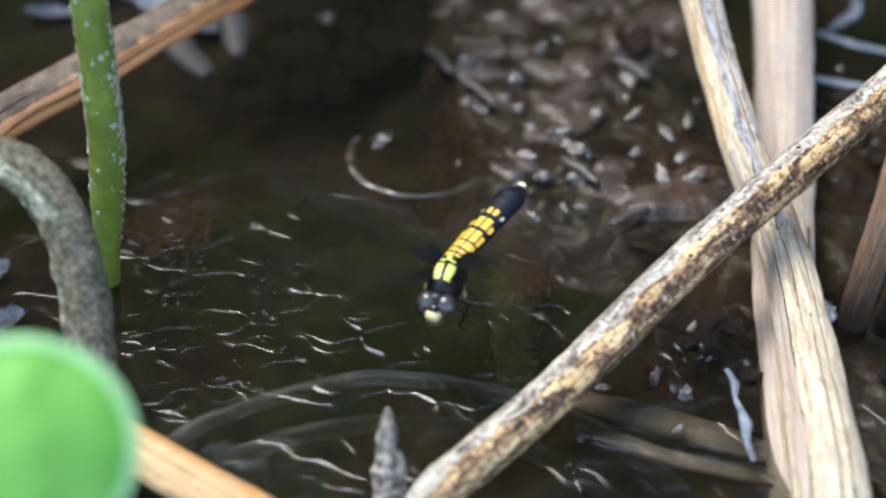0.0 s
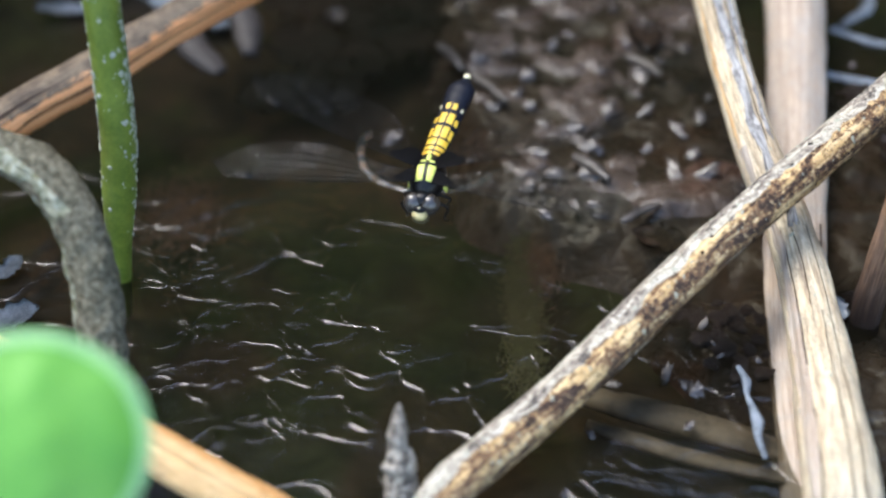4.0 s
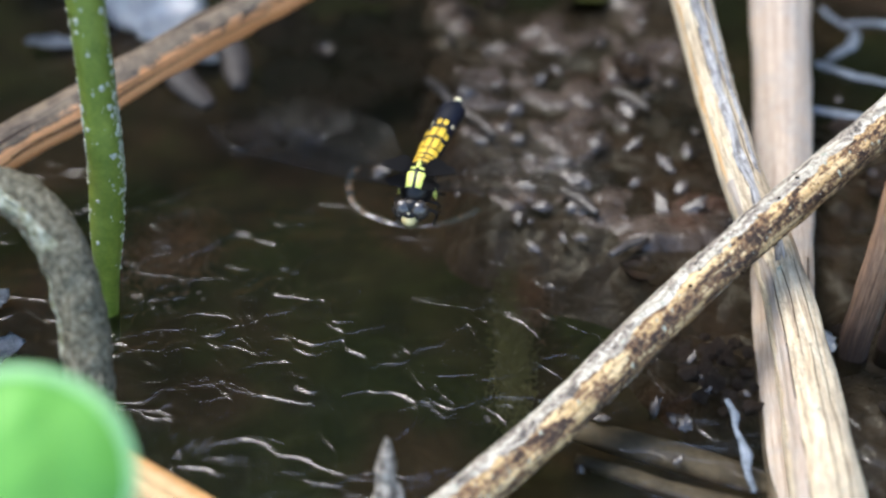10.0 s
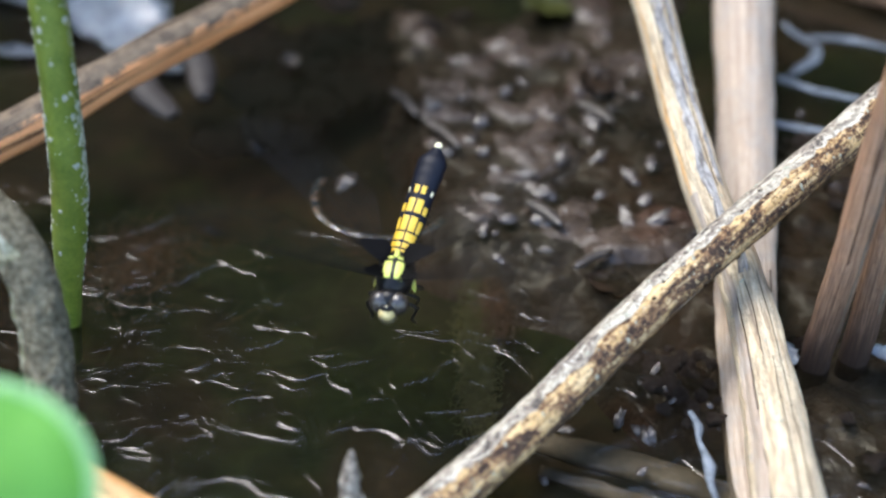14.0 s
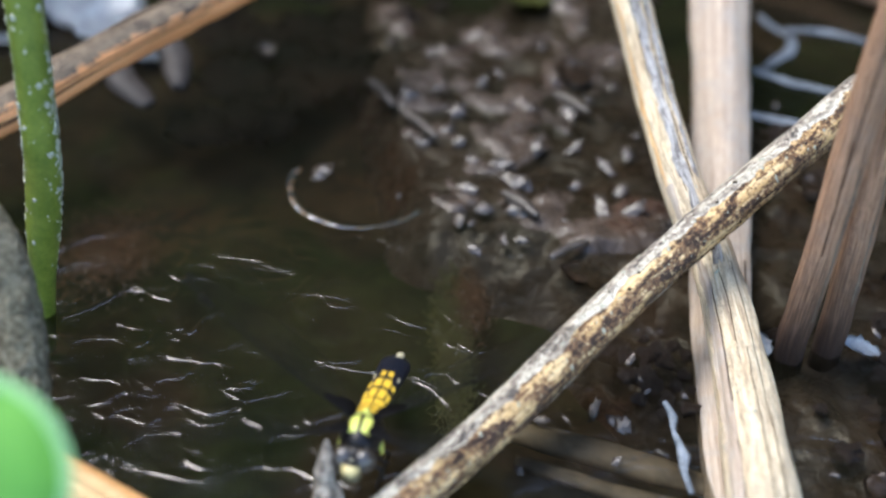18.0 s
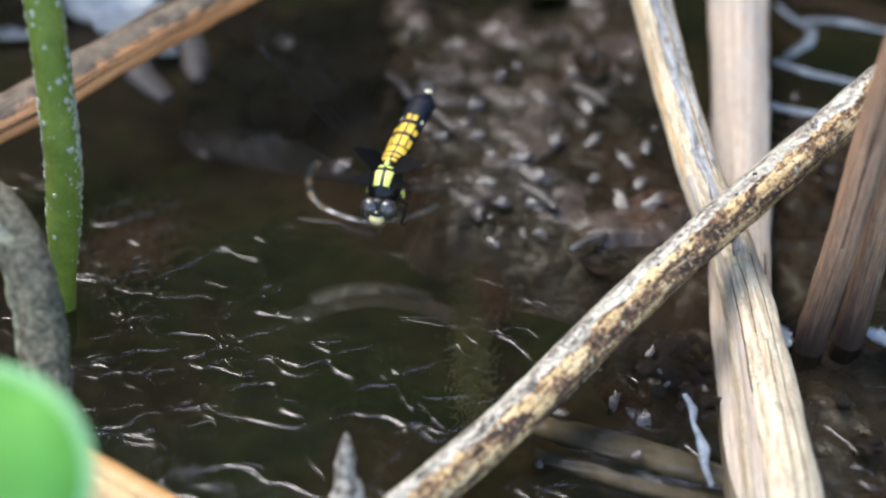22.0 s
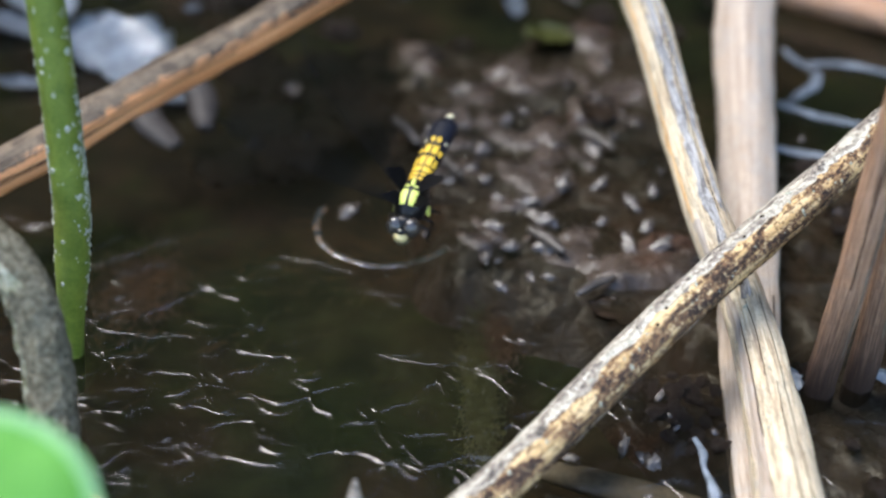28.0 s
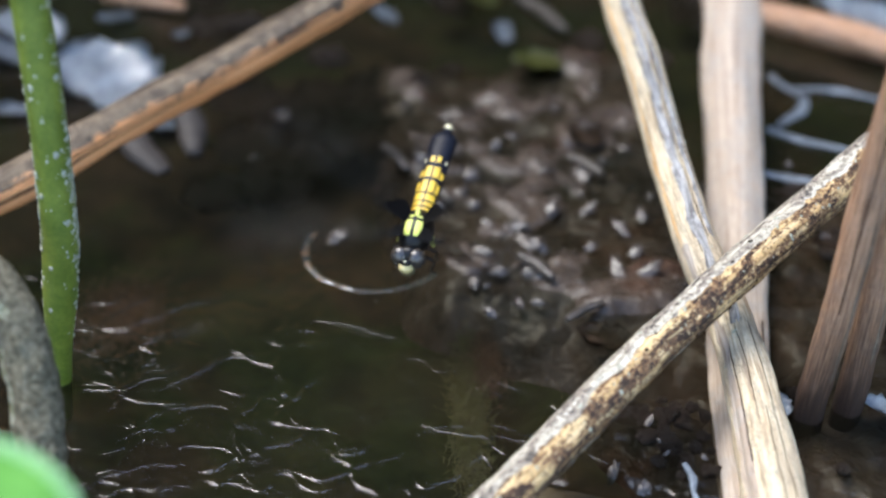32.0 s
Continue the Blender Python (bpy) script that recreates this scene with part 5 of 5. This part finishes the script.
# seconds, head, waist, tail tip
FLIGHT = [
    (0, (-0.0017, -0.0441, 0.0160), (0.0014, -0.0334, 0.0166), (0.0145, -0.0158, 0.0205)),
    (0.3, (-0.0009, -0.0415, 0.0142), (0.0057, -0.0325, 0.0145), (0.0191, -0.0148, 0.0156)),
    (0.5, (-0.0002, -0.0390, 0.0130), (0.0027, -0.0282, 0.0137), (0.0194, -0.0136, 0.0132)),
    (0.7, (0.0008, -0.0377, 0.0110), (0.0037, -0.0272, 0.0101), (0.0208, -0.0147, 0.0104)),
    (0.9, (-0.0008, -0.0341, 0.0108), (0.0013, -0.0235, 0.0098), (0.0172, -0.0095, 0.0079)),
    (1, (-0.0011, -0.0329, 0.0113), (0.0006, -0.0222, 0.0107), (0.0161, -0.0082, 0.0068)),
    (1.2, (-0.0041, -0.0309, 0.0120), (-0.0026, -0.0201, 0.0125), (0.0104, -0.0045, 0.0062)),
    (1.5, (-0.0068, -0.0282, 0.0146), (-0.0036, -0.0178, 0.0151), (0.0024, 0.0017, 0.0096)),
    (1.8, (-0.0077, -0.0265, 0.0158), (-0.0058, -0.0156, 0.0176), (-0.0021, 0.0061, 0.0149)),
    (2, (-0.0078, -0.0249, 0.0170), (-0.0058, -0.0141, 0.0190), (-0.0019, 0.0077, 0.0180)),
    (2.5, (-0.0073, -0.0219, 0.0175), (-0.0058, -0.0111, 0.0203), (0.0000, 0.0102, 0.0225)),
    (3, (-0.0075, -0.0208, 0.0180), (-0.0051, -0.0102, 0.0205), (0.0011, 0.0104, 0.0263)),
    (3.5, (-0.0066, -0.0212, 0.0180), (-0.0046, -0.0105, 0.0209), (0.0023, 0.0098, 0.0268)),
    (5.5, (-0.0059, -0.0179, 0.0180), (-0.0039, -0.0072, 0.0207), (0.0024, 0.0135, 0.0257)),
    (6, (-0.0060, -0.0158, 0.0180), (-0.0040, -0.0051, 0.0208), (0.0016, 0.0160, 0.0248)),
    (6.5, (-0.0058, -0.0161, 0.0180), (-0.0041, -0.0053, 0.0208), (0.0011, 0.0158, 0.0252)),
    (7, (-0.0061, -0.0178, 0.0180), (-0.0044, -0.0072, 0.0211), (0.0012, 0.0140, 0.0246)),
    (7.5, (-0.0066, -0.0156, 0.0180), (-0.0046, -0.0049, 0.0208), (0.0012, 0.0163, 0.0243)),
    (8, (-0.0061, -0.0140, 0.0180), (-0.0038, -0.0035, 0.0212), (0.0011, 0.0180, 0.0235)),
    (8.5, (-0.0058, -0.0131, 0.0180), (-0.0036, -0.0026, 0.0213), (0.0023, 0.0186, 0.0245)),
    (9, (-0.0058, -0.0137, 0.0180), (-0.0037, -0.0033, 0.0215), (0.0027, 0.0178, 0.0241)),
    (9.5, (-0.0061, -0.0136, 0.0180), (-0.0039, -0.0031, 0.0210), (0.0023, 0.0180, 0.0239)),
    (10, (-0.0063, -0.0127, 0.0180), (-0.0041, -0.0022, 0.0211), (0.0032, 0.0187, 0.0235)),
    (10.5, (-0.0051, -0.0125, 0.0180), (-0.0035, -0.0018, 0.0210), (0.0035, 0.0190, 0.0242)),
    (11, (-0.0054, -0.0124, 0.0180), (-0.0033, -0.0019, 0.0211), (0.0048, 0.0184, 0.0250)),
    (11.5, (-0.0065, -0.0138, 0.0180), (-0.0041, -0.0034, 0.0215), (0.0021, 0.0177, 0.0243)),
    (12, (-0.0052, -0.0140, 0.0180), (-0.0034, -0.0033, 0.0212), (0.0024, 0.0180, 0.0233)),
    (12.5, (-0.0047, -0.0100, 0.0180), (-0.0024, 0.0004, 0.0213), (0.0057, 0.0202, 0.0273)),
    (13, (-0.0045, -0.0122, 0.0180), (-0.0024, -0.0018, 0.0216), (0.0046, 0.0176, 0.0299)),
    (13.5, (-0.0043, -0.0235, 0.0190), (-0.0021, -0.0128, 0.0213), (0.0057, -0.0023, 0.0393)),
    (14, (-0.0036, -0.0382, 0.0200), (-0.0016, -0.0273, 0.0219), (0.0055, -0.0106, 0.0346)),
    (14.5, (-0.0029, -0.0478, 0.0210), (-0.0009, -0.0369, 0.0221), (0.0061, -0.0189, 0.0331)),
    (16.5, (-0.0019, -0.0648, 0.0210), (0.0000, -0.0538, 0.0200), (0.0072, -0.0333, 0.0245)),
    (17, (-0.0043, -0.0634, 0.0200), (-0.0020, -0.0525, 0.0189), (0.0101, -0.0348, 0.0245)),
    (17.5, (-0.0035, -0.0666, 0.0190), (-0.0018, -0.0556, 0.0177), (0.0063, -0.0367, 0.0259)),
    (18, (-0.0048, -0.0690, 0.0140), (-0.0026, -0.0582, 0.0119), (0.0030, -0.0375, 0.0065)),
    (18.3, (-0.0046, -0.0636, 0.0100), (-0.0035, -0.0529, 0.0069), (-0.0030, -0.0372, -0.0087)),
    (18.6, (-0.0046, -0.0593, 0.0100), (-0.0033, -0.0483, 0.0084), (-0.0020, -0.0326, -0.0072)),
    (18.9, (-0.0032, -0.0480, 0.0125), (0.0001, -0.0373, 0.0126), (0.0077, -0.0172, 0.0074)),
    (19.2, (-0.0021, -0.0432, 0.0150), (0.0017, -0.0327, 0.0153), (0.0152, -0.0169, 0.0232)),
    (19.5, (0.0008, -0.0357, 0.0135), (0.0047, -0.0252, 0.0135), (0.0196, -0.0095, 0.0187)),
    (19.8, (0.0042, -0.0347, 0.0120), (0.0066, -0.0238, 0.0131), (0.0178, -0.0046, 0.0121)),
    (20, (0.0046, -0.0345, 0.0116), (0.0067, -0.0238, 0.0115), (0.0222, -0.0099, 0.0075)),
    (20.2, (0.0010, -0.0326, 0.0113), (0.0032, -0.0219, 0.0106), (0.0205, -0.0108, 0.0055)),
    (20.5, (-0.0048, -0.0255, 0.0120), (-0.0014, -0.0152, 0.0123), (0.0015, 0.0047, 0.0055)),
    (20.8, (-0.0065, -0.0194, 0.0137), (-0.0045, -0.0087, 0.0144), (-0.0041, 0.0107, 0.0059)),
    (21, (-0.0073, -0.0169, 0.0141), (-0.0047, -0.0067, 0.0168), (-0.0025, 0.0124, 0.0080)),
    (21.5, (-0.0061, -0.0141, 0.0160), (-0.0032, -0.0038, 0.0194), (0.0019, 0.0175, 0.0158)),
    (22, (-0.0049, -0.0139, 0.0180), (-0.0026, -0.0033, 0.0210), (0.0052, 0.0170, 0.0252)),
    (22.5, (-0.0040, -0.0127, 0.0180), (-0.0015, -0.0022, 0.0211), (0.0076, 0.0157, 0.0306)),
    (23, (-0.0037, -0.0120, 0.0180), (-0.0013, -0.0015, 0.0212), (0.0059, 0.0178, 0.0295)),
    (23.5, (-0.0043, -0.0123, 0.0180), (-0.0019, -0.0020, 0.0216), (0.0047, 0.0183, 0.0276)),
    (24, (-0.0043, -0.0113, 0.0180), (-0.0019, -0.0010, 0.0217), (0.0041, 0.0190, 0.0293)),
    (24.5, (-0.0023, -0.0121, 0.0180), (0.0000, -0.0016, 0.0214), (0.0058, 0.0187, 0.0283)),
    (25, (-0.0032, -0.0099, 0.0180), (-0.0007, 0.0004, 0.0216), (0.0066, 0.0206, 0.0275)),
    (25.5, (-0.0039, -0.0111, 0.0180), (-0.0013, -0.0008, 0.0215), (0.0065, 0.0187, 0.0288)),
    (27.5, (-0.0005, -0.0051, 0.0180), (0.0020, 0.0054, 0.0209), (0.0103, 0.0259, 0.0236)),
    (28, (-0.0020, -0.0055, 0.0180), (0.0011, 0.0047, 0.0215), (0.0084, 0.0254, 0.0249)),
    (28.4, (-0.0005, -0.0062, 0.0180), (0.0015, 0.0042, 0.0217), (0.0059, 0.0246, 0.0292)),
    (29, (-0.0020, -0.0068, 0.0180), (0.0007, 0.0034, 0.0219), (0.0074, 0.0234, 0.0287)),
    (29.4, (-0.0014, -0.0051, 0.0180), (0.0013, 0.0050, 0.0220), (0.0078, 0.0257, 0.0264)),
    (30, (-0.0016, -0.0041, 0.0180), (0.0015, 0.0056, 0.0227), (0.0098, 0.0258, 0.0267)),
    (30.6, (-0.0023, -0.0062, 0.0180), (0.0001, 0.0039, 0.0221), (0.0058, 0.0253, 0.0243)),
    (31, (-0.0004, -0.0056, 0.0180), (0.0021, 0.0046, 0.0219), (0.0082, 0.0257, 0.0249)),
    (31.5, (0.0001, -0.0042, 0.0180), (0.0031, 0.0057, 0.0221), (0.0109, 0.0262, 0.0259)),
    (32, (0.0010, -0.0073, 0.0180), (0.0040, 0.0029, 0.0216), (0.0100, 0.0224, 0.0303)),
]


def axes(origin, ahead, up=Vector((0, 0, 1))):
    y = ahead.normalized()
    x = y.cross(up).normalized()
    z = x.cross(y)
    m = Matrix((x, y, z)).transposed().to_4x4()
    m.translation = origin
    return m


# lift and sweep in degrees where a wing beat is caught near its turn: side (the fly's right +1), fore or hind
HELD = {
    0: {(1, "f"): (-10, 12), (1, "h"): (12, -10), (-1, "f"): (-30, 10)}, 1: {(1, "f"): (-18, 18), (1, "h"): (-10, -16), (-1, "h"): (10, 0)},
    2: {(1, "f"): (-4, 18), (-1, "f"): (-14, 18)}, 3: {(1, "f"): (10, 10), (-1, "f"): (-12, 16)},
    6: {(1, "f"): (-4, 22), (1, "h"): (32, -4), (-1, "h"): (8, -10)}, 7: {(1, "f"): (32, 8), (1, "h"): (62, -4)},
    8: {(1, "h"): (38, -14), (-1, "h"): (20, -16)}, 9: {(1, "f"): (6, 30), (1, "h"): (26, 2)},
    11: {(1, "f"): (12, 22), (1, "h"): (40, -14), (-1, "h"): (18, -16)}, 12: {(1, "f"): (6, 18), (1, "h"): (32, -8)},
    13: {(1, "f"): (-14, 16), (1, "h"): (24, 4), (-1, "f"): (-34, 4)}, 17: {(1, "h"): (34, -44)}, 19: {(1, "f"): (6, -6)},
    20: {(-1, "h"): (36, -28), (1, "f"): (8, 10), (-1, "f"): (0, 10)}, 21: {(1, "f"): (2, 20), (-1, "f"): (-20, 18)},
    22: {(1, "f"): (10, 2), (1, "h"): (28, -30), (-1, "h"): (16, -16)}, 23: {(1, "h"): (34, -8), (-1, "h"): (18, -16)},
    24: {(1, "f"): (14, 20), (-1, "f"): (-24, 0)}, 25: {(1, "f"): (28, 4), (1, "h"): (58, -6), (-1, "h"): (22, -20)},
    28: {(1, "h"): (60, -8), (-1, "h"): (30, -28)}, 29: {(1, "h"): (44, -16), (-1, "h"): (26, -24)},
    30: {(1, "f"): (4, 24)}, 32: {(1, "h"): (34, -8), (-1, "h"): (36, -6)},
}


def motions():
    body, tail = [], []
    for t, h, w, e in FLIGHT:
        h, w, e = Vector(h), Vector(w), Vector(e)
        m = axes(w, h - w)
        body.append((t, m))
        local = m.inverted() @ axes(w, w - e)
        tail.append((t, local))
    walk(fly, body)
    walk(abdomen, tail)
    for wing, s, which, y in wings:
        rows = []
        for k in range(0, 961):
            t = k / 30
            phase = 2 * math.pi * 13.65 * t + (0.0 if which == "forewing" else 2.2)
            fore = which == "forewing"
            lift = 18 + 30 * math.sin(phase)
            sweep = 6 * math.cos(phase) + (12 if fore else -20)
            turn = 8 * math.cos(phase)
            if k % 30 == 0 and k // 30 in HELD:
                held, key = HELD[k // 30], "f" if fore else "h"
                lift, sweep = held.get((s, key)) or held.get((-s, key)) or (lift, sweep)
                turn = 0.0
            m = pose(s * 0.0016, y, 0.0022) @ pose(0, 0, 0, 0, -s * lift, 0) @ pose(0, 0, 0, turn, 0, s * sweep)
            rows.append((t, m))
        walk(wing, rows)
    for ring, x, y, start, speed, lag, radius, far in RINGS:
        rows = []
        for k in range(0, 129):
            t = k * 0.25
            out = min(max(speed * (t - start) - lag, 0.0), 0.085)
            up = soft(0.006, 0.016, out) * (1 - soft(far, far + 0.020, out))
            rows.append((t, pose(x, y - radius + out, -0.0260 + 0.02609 * up)))
        walk(ring, rows)
    drift = [(k * 0.5, pose(0.006 * math.sin(k * 0.31) + 0.004 * math.sin(k * 0.83), -0.010 * math.sin(k * 0.22) + 0.003 * math.sin(k * 0.9 + 1), 0)) for k in range(65)]
    walk(water, drift)


motions()
